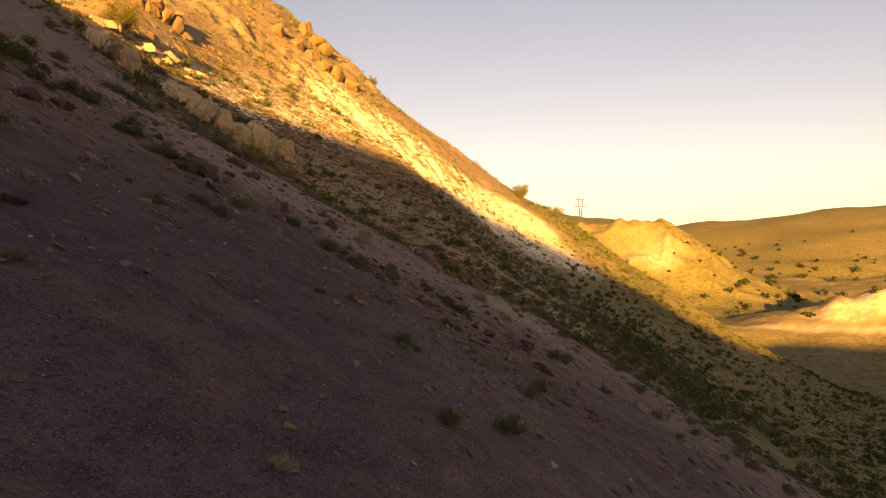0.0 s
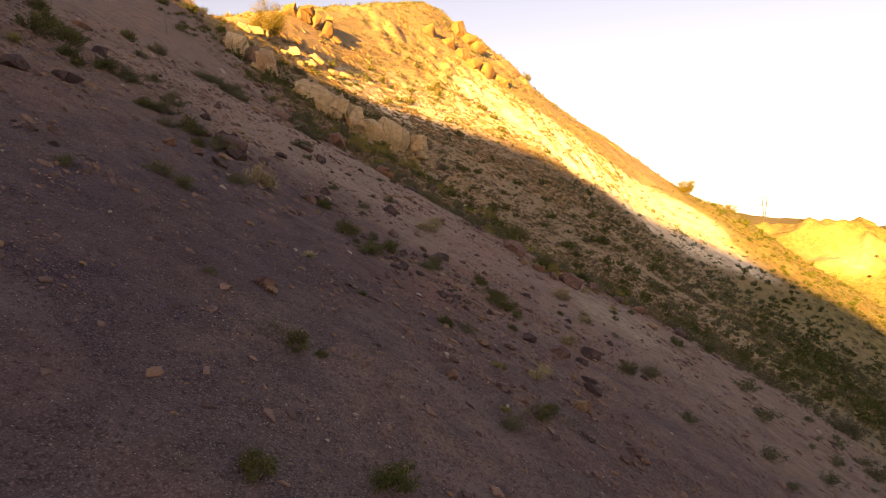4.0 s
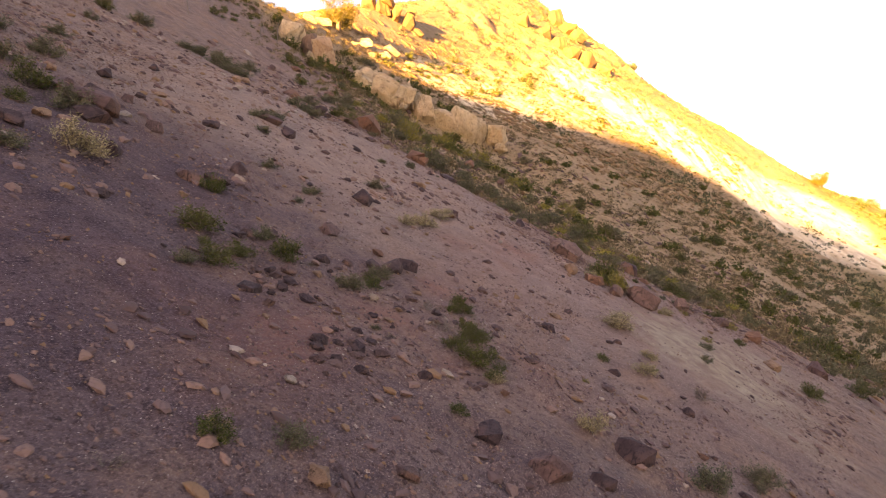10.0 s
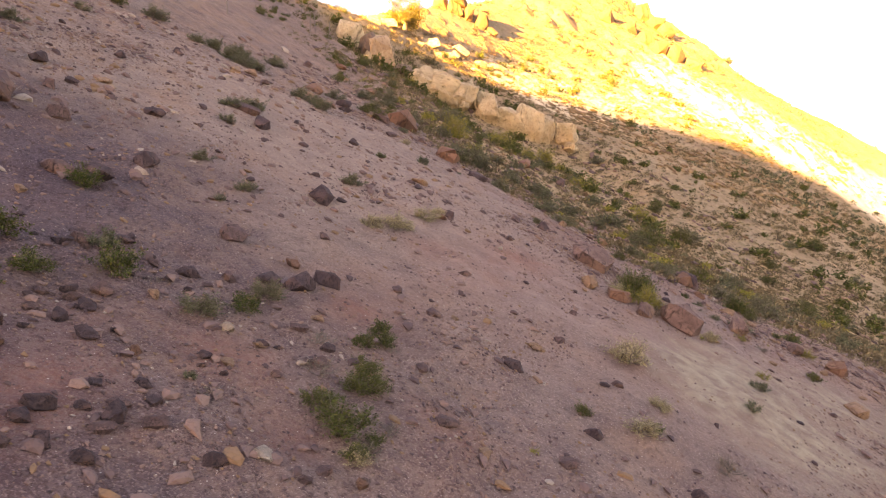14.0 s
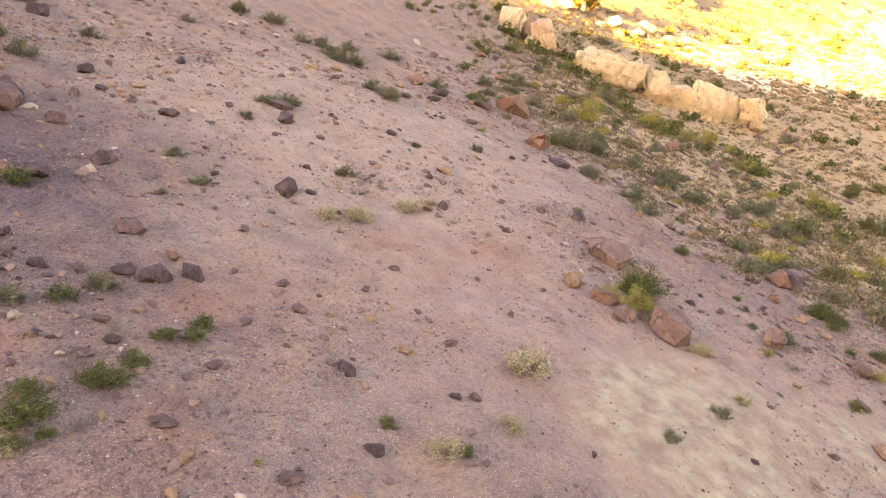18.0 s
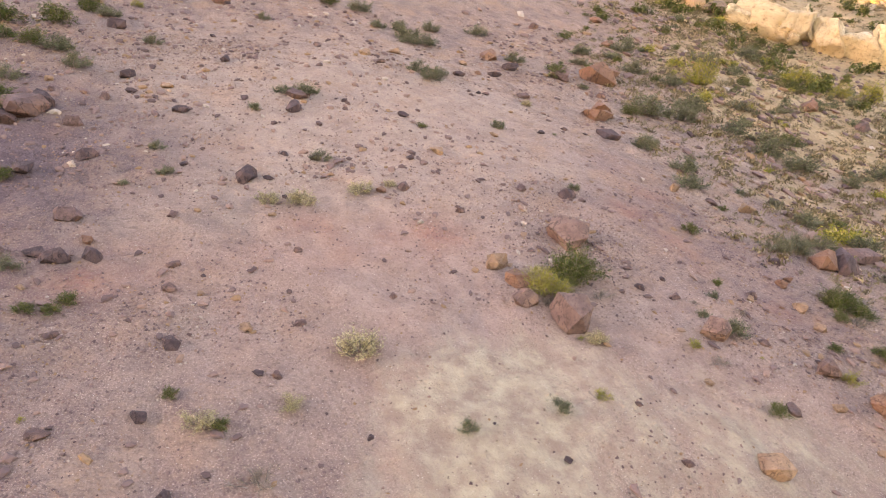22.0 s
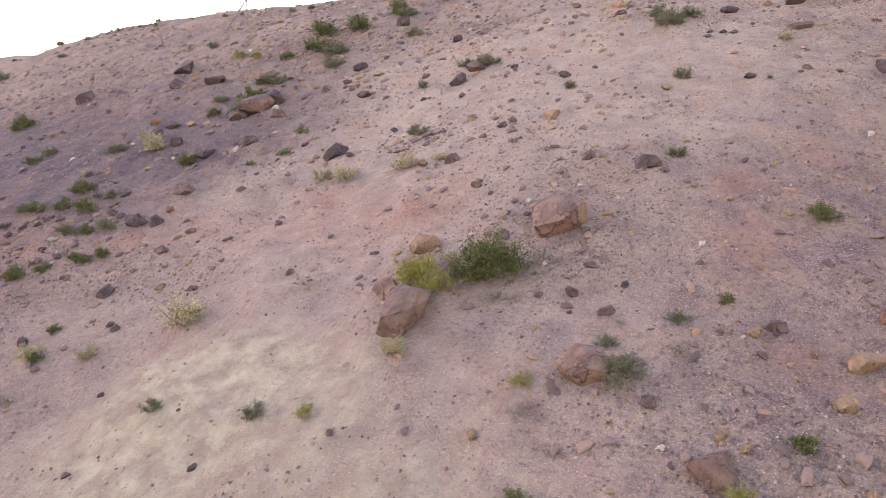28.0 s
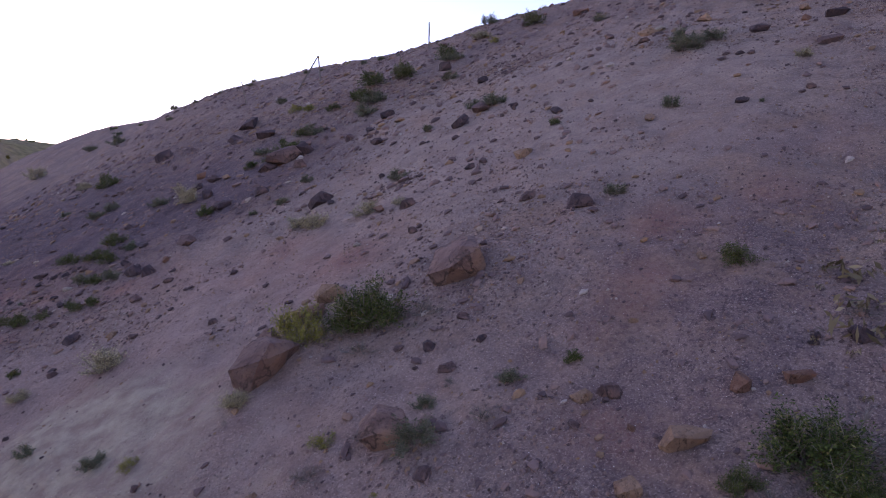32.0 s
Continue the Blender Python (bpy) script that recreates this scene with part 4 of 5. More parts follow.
at, r = scatter(700, 6, 46, 34, 140, lambda x, y, u: (u < 0.5 + 0.9 * fractal(x, y, 8, 3, 92)) & (y > gravel_edge(x) - 6), 22)
heap("lower_bushes", [v for v, f in mound_shapes], mound_shapes[0][1], at, r, 0.5 + 1.2 * r.uniform(size=len(at)) ** 2, 0.0, GREY_LEAF, "grey green bushes over the lower shaded slope", "bushes", True)
at, r = scatter(3600, 24, 120, 40, 240, lambda x, y, u: u < 0.6 + 0.8 * fractal(x, y, 12, 3, 93), 17)
heap("valley_bushes", [v for v, f in mound_shapes], mound_shapes[0][1], at, r, 0.7 + 1.6 * r.uniform(size=len(at)) ** 2, 0.0, GREEN_LEAF, "dark bushes over the shaded valley side", "bushes", True)
at, r = scatter(900, -150, -40, -230, -60, lambda x, y, u: u < 0.6, 19)
heap("ridge_bushes", [v for v, f in mound_shapes], mound_shapes[0][1], at, r, 0.8 + 1.8 * r.uniform(size=len(at)) ** 2, 0.0, GREEN_LEAF, "dark bushes over the far shaded ridge", "bushes", True)
at, r = scatter(150, 7, 26, 18, 66, lambda x, y, u: (u < 0.45 + 0.9 * fractal(x, y, 5, 3, 88)) & (y < gravel_edge(x) + 2), 25)
heap("foot_brush", [v for v, f in thicket_shapes], thicket_shapes[0][1], at, r, 0.35 + 0.9 * r.uniform(size=len(at)) ** 2, 0.0, GREY_LEAF, "grey green bushes over the foot of the gravel slope", "bushes", True)
at, r = scatter(2600, 7, 26, 14, 66, lambda x, y, u: u < 0.2 + 1.2 * np.maximum(0, fractal(x, y, 3, 3, 87)), 26)
heap("foot_stones", [v for v, f in pebble_shapes], pebble_shapes[0][1], at, r, 0.06 + 0.28 * r.uniform(size=len(at)) ** 3, 0.12, PEBBLE, "loose brown stones over the foot of the slope", "rocks", lie=0.85)
tuft_shapes = []
for n in range(6):
    tr = np.random.default_rng(700 + n)
    tip = tr.normal(0, 0.22, (22, 3)) * np.array([1, 1, 0.5]) + np.array([0, 0, 0.2])
    tuft_shapes.append(blades(tip, tr, 0.36, 0.10, 0.6))


def on_scrub(x, y, u):
    return (u < 0.5 + 0.9 * fractal(x, y, 7, 4, 95)) & (y > gravel_edge(x) + 0.5)


at, r = scatter(15000, -40, 45, 42, 128, on_scrub, 5)
heap("dry_scrub", [v for v, f in tuft_shapes], tuft_shapes[0][1], at, r, 0.25 + 0.6 * r.uniform(size=len(at)) ** 2, 0.0, SCRUB, "low dry scrub and grass tufts over tan soil", "scrub", True)
at, r = scatter(6500, -28, 14, 36, 76, lambda x, y, u: on_scrub(x, y + 3, u), 15)
heap("grass_tufts", [v for v, f in tuft_shapes], tuft_shapes[0][1], at, r, 0.14 + 0.42 * r.uniform(size=len(at)) ** 2, 0.0, SCRUB, "low yellowish grass tufts among brush and stones", "grass", True)
at, r = scatter(2600, -26, 12, 36, 76, on_tan, 16)
heap("brush_stones", [v for v, f in pebble_shapes], pebble_shapes[0][1], at, r, 0.10 + 0.45 * r.uniform(size=len(at)) ** 3, 0.12, PEBBLE, "dark purplish and rust stones among the brush", "rocks", lie=0.85)
at, r = scatter(6000, 40, 120, 50, 215, lambda x, y, u: u < 0.55 + 0.8 * fractal(x, y, 14, 4, 94), 21)
heap("valley_scrub", [v for v, f in tuft_shapes], tuft_shapes[0][1], at, r, 0.4 + 1.0 * r.uniform(size=len(at)) ** 2, 0.0, SCRUB, "olive scrub over the shaded valley side", "scrub", True)
at, r = scatter(6500, -62, 60, 95, 235, lambda x, y, u: u < 0.45 + 0.9 * fractal(x, y, 16, 4, 96), 6)
heap("far_scrub", [v for v, f in tuft_shapes], tuft_shapes[0][1], at, r, 0.5 + 1.2 * r.uniform(size=len(at)) ** 3, 0.0, GREY_LEAF, "golden dry scrub over the sunlit spur", "scrub", True)
at, r = scatter(4500, -60, 2, 84, 200, lambda x, y, u: u < 0.2 + 1.3 * fractal(x, y, 12, 3, 97) + 0.5 * bell(x, y, -34, 152, 14, 14), 8)
heap("scattered_crags", [v for v, f in pebble_shapes], pebble_shapes[0][1], at, r, 0.3 + 1.2 * r.uniform(size=len(at)) ** 3, 0.05, CRAG, "scattered ochre crags over the sunlit hillside", "rocks", lie=0.85)
at, r = scatter(900, -26, 10, 40, 85, lambda x, y, u: u < 0.5 + fractal(x, y, 8, 3, 98), 9)
heap("slope_stones", [v for v, f in pebble_shapes], pebble_shapes[0][1], at, r, 0.15 + 0.6 * r.uniform(size=len(at)) ** 4, 0.1, PEBBLE, "loose brown stones among the brush", "rocks", lie=0.85)


# ---- trees ----
def juniper(x, y, tall, words, leaf=None):
    """A rounded desert tree: short forked trunk, limbs and a ragged crown."""
    r = np.random.default_rng(int(abs(x * 13 + y * 7)))
    tree = tagged(new("tree"), words, "tree", "lone trees on the hill")
    tree.location = (x, y, height(x, y) - 0.1)
    n = 14
    turn = np.arange(n) * 2.4
    fork = np.stack([0.06 * np.cos(turn), 0.06 * np.sin(turn), np.full(n, 0.22)], -1) * tall
    tip = np.stack([np.cos(turn) * r.uniform(0.25, 0.52, n), np.sin(turn) * r.uniform(0.25, 0.52, n), r.uniform(0.22, 0.82, n)], -1) * tall
    v1, f1 = rods([[0, 0, -0.1]], [[0.02, 0, 0.26 * tall]], 0.07 * tall, 0.045 * tall, 7)
    v2, f2 = rods(fork, tip, 0.025 * tall, 0.008 * tall, 4)
    part("trunk", raw_mesh("trunk", np.concatenate([v1, v2]), np.concatenate([f1, f2 + len(v1)]), WOOD), tree, Matrix())
    clump = np.concatenate([tip, tip * np.array([0.6, 0.6, 0.9]), tip * np.array([0.8, 0.8, 0.62])])
    at_ = clump[r.integers(0, len(clump), 9000)] + r.normal(0, 0.085 * tall, (9000, 3)) * np.array([1, 1, 0.8])
    at_[:, 2] = np.abs(at_[:, 2])
    lv, lf = blades(at_, r, 0.038 * tall, 0.018 * tall)
    part("crown", raw_mesh("crown", lv, lf, leaf or JUNIPER_LEAF), tree, Matrix())


juniper(-39.0, 79.9, 4.6, "bushy golden green tree beside the crag", GOLDEN_LEAF)
juniper(17.4, 184.0, 4.4, "rounded olive tree on the bare spur", GOLDEN_LEAF)
juniper(29.0, 205.0, 5.0, "wide olive tree low on the spur", GOLDEN_LEAF)
juniper(-21.5, 178.0, 2.8, "small olive tree on the chalky crest", GREY_LEAF)
juniper(-46.0, 75.5, 2.4, "small olive tree behind the rock pile")

far_shape = []
for n in range(5):
    tr = np.random.default_rng(800 + n)
    tip = tr.normal(0, 0.3, (40, 3)) * np.array([1, 1, 0.7]) + np.array([0, 0, 0.45])
    far_shape.append(blades(tip, tr, 0.5, 0.35))
at, r = scatter(420, 100, 460, 290, 760, lambda x, y, u: u < 0.06 + 0.9 * bell(x, y, 190, 430, 45, 40) + 0.6 * bell(x, y, 320, 560, 90, 50) + 0.5 * np.maximum(0, fractal(x, y, 90, 2, 99)), 10)
heap("far_junipers", [v for v, f in far_shape], far_shape[0][1], at, r, 1.6 + 3.2 * r.uniform(size=len(at)) ** 2, 0.0, JUNIPER_LEAF, "dark junipers dotted over far golden hills", "trees", True)


# ---- fence posts and wire along the crest ----
def post(x, y, tall, lean_x, lean_y, words):
    v, f = rods([[0, 0, -0.3], [0, 0, tall * 0.5]], [[0.01, 0, tall * 0.5], [0, 0.01, tall]], 0.038, 0.030, 6)
    ob = tagged(new("fence_post", raw_mesh("fence_post", v, f, WOOD)), words, "fence post", "posts of the old fence")
    ob.matrix_world = pose(x, y, height(x, y), lean_x, lean_y, 0)


post(-19.7, 20.1, 1.25, 0, 0, "thin weathered wooden fence post on the crest")
post(-17.9, 14.7, 1.25, 2, 5, "weathered fence post braced by a leaning pole")
post(-17.2, 13.9, 1.9, -26, -17, "leaning pole propped against a fence post")
post(-16.5, 10.8, 1.1, 4, 12, "tilted old wooden fence post on the crest")
for n, (px, py) in enumerate([(-26.2, 43.8), (-28.0, 52.6), (-28.2, 54.8), (-29.3, 54.6), (-33.0, 57.0)]):
    post(px, py, 1.5, random.uniform(-6, 6), random.uniform(-6, 6), "grey wooden fence post near the boulder pile")


# ---- pylon on the far rise ----
def pylon(x, y, tall):
    tower = tagged(new("pylon"), "steel lattice power pylon on the far rise", "pylon")
    tower.location = (x, y, height(x, y) - 0.5)
    steel = Nodes("weathered_steel", 0.6, 0.4)
    steel.done(steel.mix(steel.noise(3), (0.045, 0.04, 0.038), (0.085, 0.078, 0.072)))
    for sx, sy in ((-1, -1), (1, -1), (1, 1), (-1, 1)):
        v, f = rods([[sx * 2.4, sy * 2.4, -1], [sx * 1.3, sy * 1.3, tall * 0.6]], [[sx * 1.3, sy * 1.3, tall * 0.6], [sx * 2.6, sy * 1.0, tall]], 0.28, 0.22, 4)
        part("leg", raw_mesh("leg", v, f, steel.material), tower, Matrix())
    a, b = [], []
    for k in range(9):
        z0, z1 = tall * 0.066 * k, tall * 0.066 * (k + 1)
        w0, w1 = 2.4 - 1.1 * k / 9, 2.4 - 1.1 * (k + 1) / 9
        for sx, sy, tx, ty in ((-1, -1, 1, -1), (1, -1, 1, 1), (1, 1, -1, 1), (-1, 1, -1, -1)):
            a.append((sx * w0, sy * w0, z0)), b.append((tx * w1, ty * w1, z1))
            a.append((tx * w0, ty * w0, z0)), b.append((sx * w1, sy * w1, z1))
    v, f = rods(a, b, 0.12, 0.12, 3)
    part("bracing", raw_mesh("bracing", v, f, steel.material), tower, Matrix())
    for z, w in ((0.78, 7.0), (0.98, 6.0)):
        v, f = rods([[-w, 0, tall * z], [-w, 0, tall * z]], [[w, 0, tall * z], [0, 0, tall * (z + 0.05)]], 0.25, 0.25, 4)
        part("crossarm", raw_mesh("crossarm", v, f, steel.material), tower, Matrix())


pylon(157.0, 886.0, 105.5 - height(157, 886))

# the clump of brush and boulders in the middle of the slope
def boulder(words, stuff, x, y, w, d, tall, spin, lean, seed, sink=0.0):
    """A large boulder of its own shape, sunk into the slope."""
    ob = new("boulder", stone_mesh("boulder", seed, stuff, corners=15, shape=(1.12, 1.12, 1.12), cuts=5, rough=0.05, square=3.6))
    ob.matrix_world = Matrix.Translation((x, y, height(x, y) + tall * (0.24 - sink))) @ slope_turn(x, y, spin, 0.7) @ pose(0, 0, 0, 0, lean) @ Matrix.Diagonal((w, d, tall, 1))
    tagged(ob, words, "rock", "boulders round the clump of brush")


boulder("weathered grey brown boulder with a rounded back", BOULDER, -0.85, 33.66, 1.12, 0.92, 0.72, 70, 4, 611, 0.04)
boulder("tilted tan brown boulder beside a green bush", BOULDER, 2.36, 34.74, 0.66, 0.52, 0.52, 20, 18, 602, 0.05)
boulder("wedge shaped brown boulder with a dark underside", BOULDER, 1.62, 32.10, 1.00, 0.66, 0.66, 72, -16, 603)
boulder("rounded tan boulder under yellow green brush", TAN, -0.20, 31.60, 0.50, 0.42, 0.36, 40, 0, 604, 0.05)
boulder("reddish brown boulder below brush", RUST, 0.42, 31.72, 0.60, 0.44, 0.34, 100, 8, 605, 0.05)
boulder("angular reddish boulder among dead twigs", BOULDER, 1.05, 31.55, 0.46, 0.38, 0.40, 30, 0, 606, 0.05)
boulder("large rust orange boulder beside a flowering bush", RUST, 4.36, 36.42, 0.72, 0.52, 0.48, 60, 12, 607, 0.05)
boulder("pinkish brown boulder beside a flowering bush", BOULDER, 3.50, 36.14, 0.46, 0.40, 0.36, 10, 0, 608)
spreading_bush(0.42, 32.98, 1.40)
green_bush(0.55, 32.62, 0.55)
olive_bush(0.80, 32.05, 0.95)
olive_bush(0.52, 31.90, 0.50)
olive_bush(1.00, 32.25, 0.62)
dry_bush(0.20, 32.25, 0.40)
dead_bush(0.95, 33.20, 0.60)
dry_bush(2.22, 32.20, 0.36)
dry_bush(1.60, 28.32, 0.66)

boulder("low purplish boulder cracked into blocks", BROWN, -7.85, 22.62, 1.15, 0.90, 0.60, 60, 6, 621)
boulder("purplish boulder leaning on a larger one", DARK, -7.45, 22.25, 0.75, 0.60, 0.45, 20, 0, 622)
boulder("dark purplish boulder behind a low one", DARK, -8.35, 22.95, 0.70, 0.60, 0.52, 100, 8, 623)
for bx, by, bw in ((1.74, 38.72, 1.00), (2.05, 39.05, 0.62)):
    bush("spreading", "broad dark green bush tangled with dead grey twigs", "bushes at the lower edge", bx, by, bw, 0.8)
for bx, by, bw in ((1.25, 38.95, 0.95), (1.55, 39.35, 1.0), (2.3, 38.5, 0.7), (0.75, 32.55, 0.55), (0.10, 33.65, 0.7), (1.15, 31.95, 0.6), (0.62, 22.10, 0.5), (1.12, 21.88, 0.5), (-0.05, 22.55, 0.5), (-0.55, 23.1, 0.45), (2.42, 34.55, 0.45), (1.95, 35.7, 0.4), (2.95, 34.2, 0.4)):
    dead_bush(bx, by, bw)
for bx, by, bw in ((0.08, 23.18, 0.42), (0.42, 22.78, 0.48), (-0.48, 24.22, 0.40)):
    green_bush(bx, by, bw)

# ---- bushes and rocks, each where it stands: x, y, width in metres ----
green_bush(2.97, 36.98, 0.34)
green_bush(4.03, 34.40, 0.35)
green_bush(0.82, 36.24, 0.23)
green_bush(-3.00, 40.16, 0.34)
green_bush(-1.41, 37.56, 0.46)
green_bush(2.64, 26.19, 0.33)
green_bush(1.87, 25.63, 0.26)
green_bush(-10.47, 42.82, 0.88)
green_bush(-14.47, 41.94, 1.14)
green_bush(-8.82, 21.79, 1.26)
green_bush(-12.26, 22.22, 0.92)
green_bush(-14.23, 22.78, 1.35)
green_bush(-16.00, 23.65, 0.96)
green_bush(-6.74, 32.59, 0.32)
green_bush(0.79, 21.94, 0.67)
green_bush(0.42, 22.05, 0.41)
green_bush(0.41, 22.67, 0.41)
green_bush(-0.32, 23.65, 0.34)
green_bush(-0.23, 24.02, 0.36)
green_bush(1.09, 21.77, 0.32)
green_bush(1.08, 22.07, 0.24)
green_bush(-2.36, 21.64, 0.63)
green_bush(-1.37, 22.69, 0.42)
green_bush(3.23, 38.04, 0.61)
green_bush(-4.78, 22.62, 0.56)
green_bush(-20.48, 33.26, 1.20)
green_bush(-13.55, 41.34, 1.01)
green_bush(-4.90, 52.91, 2.00)
green_bush(-9.05, 71.66, 1.59)
green_bush(0.44, 16.99, 0.37)
green_bush(1.25, 20.18, 0.27)
green_bush(-0.90, 15.96, 0.20)
green_bush(-0.30, 12.07, 0.47)
green_bush(-0.02, 12.28, 0.20)
green_bush(2.57, 15.09, 0.39)
green_bush(-8.17, 12.05, 1.29)
green_bush(-7.94, 20.92, 0.56)
green_bush(-9.99, 21.30, 0.71)
green_bush(-18.87, 26.11, 1.02)
green_bush(-2.23, 19.98, 0.64)
green_bush(-2.51, 20.70, 0.52)
green_bush(2.16, 38.26, 0.37)
green_bush(5.78, 32.75, 0.73)
green_bush(7.65, 40.34, 0.92)
green_bush(-0.98, 46.37, 1.39)
green_bush(2.45, 55.72, 1.41)
green_bush(5.24, 69.29, 1.38)
green_bush(7.05, 53.54, 2.21)
green_bush(-9.44, 50.15, 1.16)
green_bush(-2.84, 44.59, 0.75)
green_bush(-3.18, 20.64, 0.71)
green_bush(-2.84, 20.35, 0.28)
green_bush(-0.87, 70.00, 1.50)
green_bush(-0.39, 64.17, 1.42)
green_bush(2.34, 57.37, 1.49)
green_bush(0.94, 83.24, 2.19)
green_bush(-5.39, 63.08, 1.96)
green_bush(-9.04, 70.27, 1.83)
green_bush(-24.09, 80.57, 2.04)
green_bush(1.95, 60.60, 1.37)
green_bush(0.62, 9.55, 0.45)
green_bush(2.61, 15.68, 0.36)
green_bush(-12.12, 20.86, 0.59)
green_bush(-14.07, 21.32, 1.48)
green_bush(1.55, 10.64, 0.53)
green_bush(-12.93, 21.44, 0.78)
grey_bush(2.36, 35.14, 0.56)
grey_bush(1.84, 34.89, 0.27)
grey_bush(1.28, 35.68, 0.32)
grey_bush(-6.96, 40.58, 0.84)
grey_bush(-4.19, 40.02, 0.96)
grey_bush(-3.14, 35.31, 0.40)
grey_bush(-7.00, 35.14, 0.48)
grey_bush(-10.79, 34.45, 0.92)
grey_bush(3.44, 29.29, 0.32)
grey_bush(-0.79, 39.75, 0.83)
grey_bush(-1.40, 41.17, 0.75)
grey_bush(-10.67, 45.73, 1.40)
grey_bush(-10.79, 44.05, 2.04)
grey_bush(-5.08, 29.27, 0.56)
grey_bush(-15.69, 35.47, 1.20)
grey_bush(-17.41, 34.65, 0.76)
grey_bush(-17.10, 44.90, 1.40)
grey_bush(-17.06, 46.87, 1.15)
grey_bush(-10.71, 23.55, 0.85)
grey_bush(-8.98, 29.73, 0.70)
grey_bush(-9.28, 48.77, 1.92)
grey_bush(-0.41, 21.11, 0.15)
grey_bush(-11.42, 34.97, 0.74)
grey_bush(-15.96, 36.28, 1.23)
grey_bush(-17.57, 35.72, 1.28)
grey_bush(-8.49, 48.08, 1.59)
grey_bush(-5.28, 40.89, 1.01)
grey_bush(-5.81, 25.60, 0.38)
grey_bush(-4.49, 24.91, 0.29)
grey_bush(3.90, 22.61, 0.69)
grey_bush(10.44, 52.56, 1.33)
grey_bush(-5.16, 16.38, 0.73)
grey_bush(-15.71, -2.28, 0.86)
grey_bush(-8.73, 20.61, 0.54)
grey_bush(-12.07, 22.94, 0.99)
grey_bush(-14.75, 15.29, 0.55)
grey_bush(-17.31, 3.20, 0.54)
grey_bush(-18.60, -3.95, 0.58)
grey_bush(-15.10, 1.52, 1.02)
grey_bush(-21.05, 22.63, 0.80)
grey_bush(-15.41, 24.28, 0.89)
grey_bush(-11.37, 34.22, 0.95)
grey_bush(-6.74, 36.98, 0.17)
grey_bush(-1.44, 22.03, 0.58)
grey_bush(3.34, 30.82, 0.39)
grey_bush(-1.46, 43.70, 1.03)
grey_bush(-0.21, 49.96, 1.53)
grey_bush(1.87, 43.02, 1.49)
grey_bush(7.19, 80.46, 1.44)
grey_bush(10.26, 59.49, 1.94)
grey_bush(-3.90, 43.20, 0.56)
grey_bush(-4.35, 42.22, 0.40)
grey_bush(-12.59, 42.00, 0.48)
grey_bush(-10.17, 47.86, 1.40)
grey_bush(-0.82, 40.56, 0.76)
grey_bush(-12.42, 53.20, 1.18)
grey_bush(-2.67, 43.08, 0.89)
grey_bush(-13.05, 25.60, 0.63)
grey_bush(-16.46, 35.68, 1.50)
grey_bush(-17.53, 53.05, 1.97)
grey_bush(-20.46, 59.21, 1.92)
grey_bush(-12.32, 50.32, 1.11)
grey_bush(-18.30, 48.47, 1.87)
grey_bush(0.54, 42.51, 1.31)
grey_bush(4.13, 80.13, 1.36)
grey_bush(-8.02, 28.09, 0.44)
grey_bush(-18.50, 39.94, 1.24)
grey_bush(-18.01, 37.37, 0.90)
grey_bush(-14.82, 39.99, 1.14)
grey_bush(-15.80, 43.87, 1.16)
grey_bush(-7.47, 48.55, 1.70)
grey_bush(-6.70, 52.53, 2.19)
grey_bush(-4.64, 50.48, 1.75)
grey_bush(-11.60, 46.78, 1.72)
grey_bush(-14.35, 48.08, 1.55)
grey_bush(-15.25, 46.66, 1.52)
grey_bush(-2.97, 21.84, 0.39)
grey_bush(-19.80, 34.45, 1.05)
grey_bush(-16.97, 29.70, 0.66)
grey_bush(-7.37, 41.21, 0.76)
grey_bush(-6.41, 49.97, 0.95)
grey_bush(-1.23, 41.87, 1.12)
grey_bush(-31.70, 73.35, 2.25)
grey_bush(-15.77, 76.69, 1.80)
grey_bush(-2.35, 19.45, 0.36)
grey_bush(-1.53, 23.18, 0.49)
grey_bush(-9.84, 21.96, 0.97)
grey_bush(-0.54, 79.46, 1.45)
grey_bush(-0.53, 51.47, 1.99)
grey_bush(1.44, 46.33, 1.73)
grey_bush(-5.26, 65.40, 2.25)
grey_bush(-8.98, 29.06, 0.56)
grey_bush(-4.74, 25.75, 0.43)
grey_bush(2.25, 14.04, 0.43)
grey_bush(5.26, 21.18, 0.52)
grey_bush(16.29, 49.08, 2.73)
grey_bush(-5.71, 16.40, 0.65)
grey_bush(-5.56, 13.66, 0.43)
grey_bush(-1.88, 12.51, 0.26)
grey_bush(14.96, 34.87, 1.28)
grey_bush(-5.63, 19.24, 0.68)
grey_bush(-7.88, 22.14, 0.95)
grey_bush(-4.34, 7.25, 0.30)
grey_bush(0.68, 17.71, 0.36)
grey_bush(4.53, 24.02, 0.61)
olive_bush(2.12, 32.00, 0.14)
olive_bush(2.55, 34.00, 0.35)
olive_bush(3.74, 36.39, 0.39)
olive_bush(3.02, 35.10, 0.12)
olive_bush(3.31, 31.57, 0.29)
olive_bush(-15.03, 50.78, 2.61)
olive_bush(1.94, 23.92, 0.15)
olive_bush(-16.69, 59.33, 2.53)
olive_bush(-15.37, 62.88, 2.81)
olive_bush(-11.71, 62.83, 1.92)
olive_bush(-7.82, 61.93, 2.18)
olive_bush(-6.94, 62.79, 2.20)
olive_bush(1.58, 16.60, 0.31)
olive_bush(2.05, 14.57, 0.19)
olive_bush(-12.67, 19.06, 0.67)
olive_bush(-12.63, 18.23, 0.68)
olive_bush(-17.16, 25.04, 0.54)
olive_bush(-13.42, 50.32, 0.57)
olive_bush(-15.30, 60.67, 2.02)
olive_bush(-11.62, 60.85, 1.72)
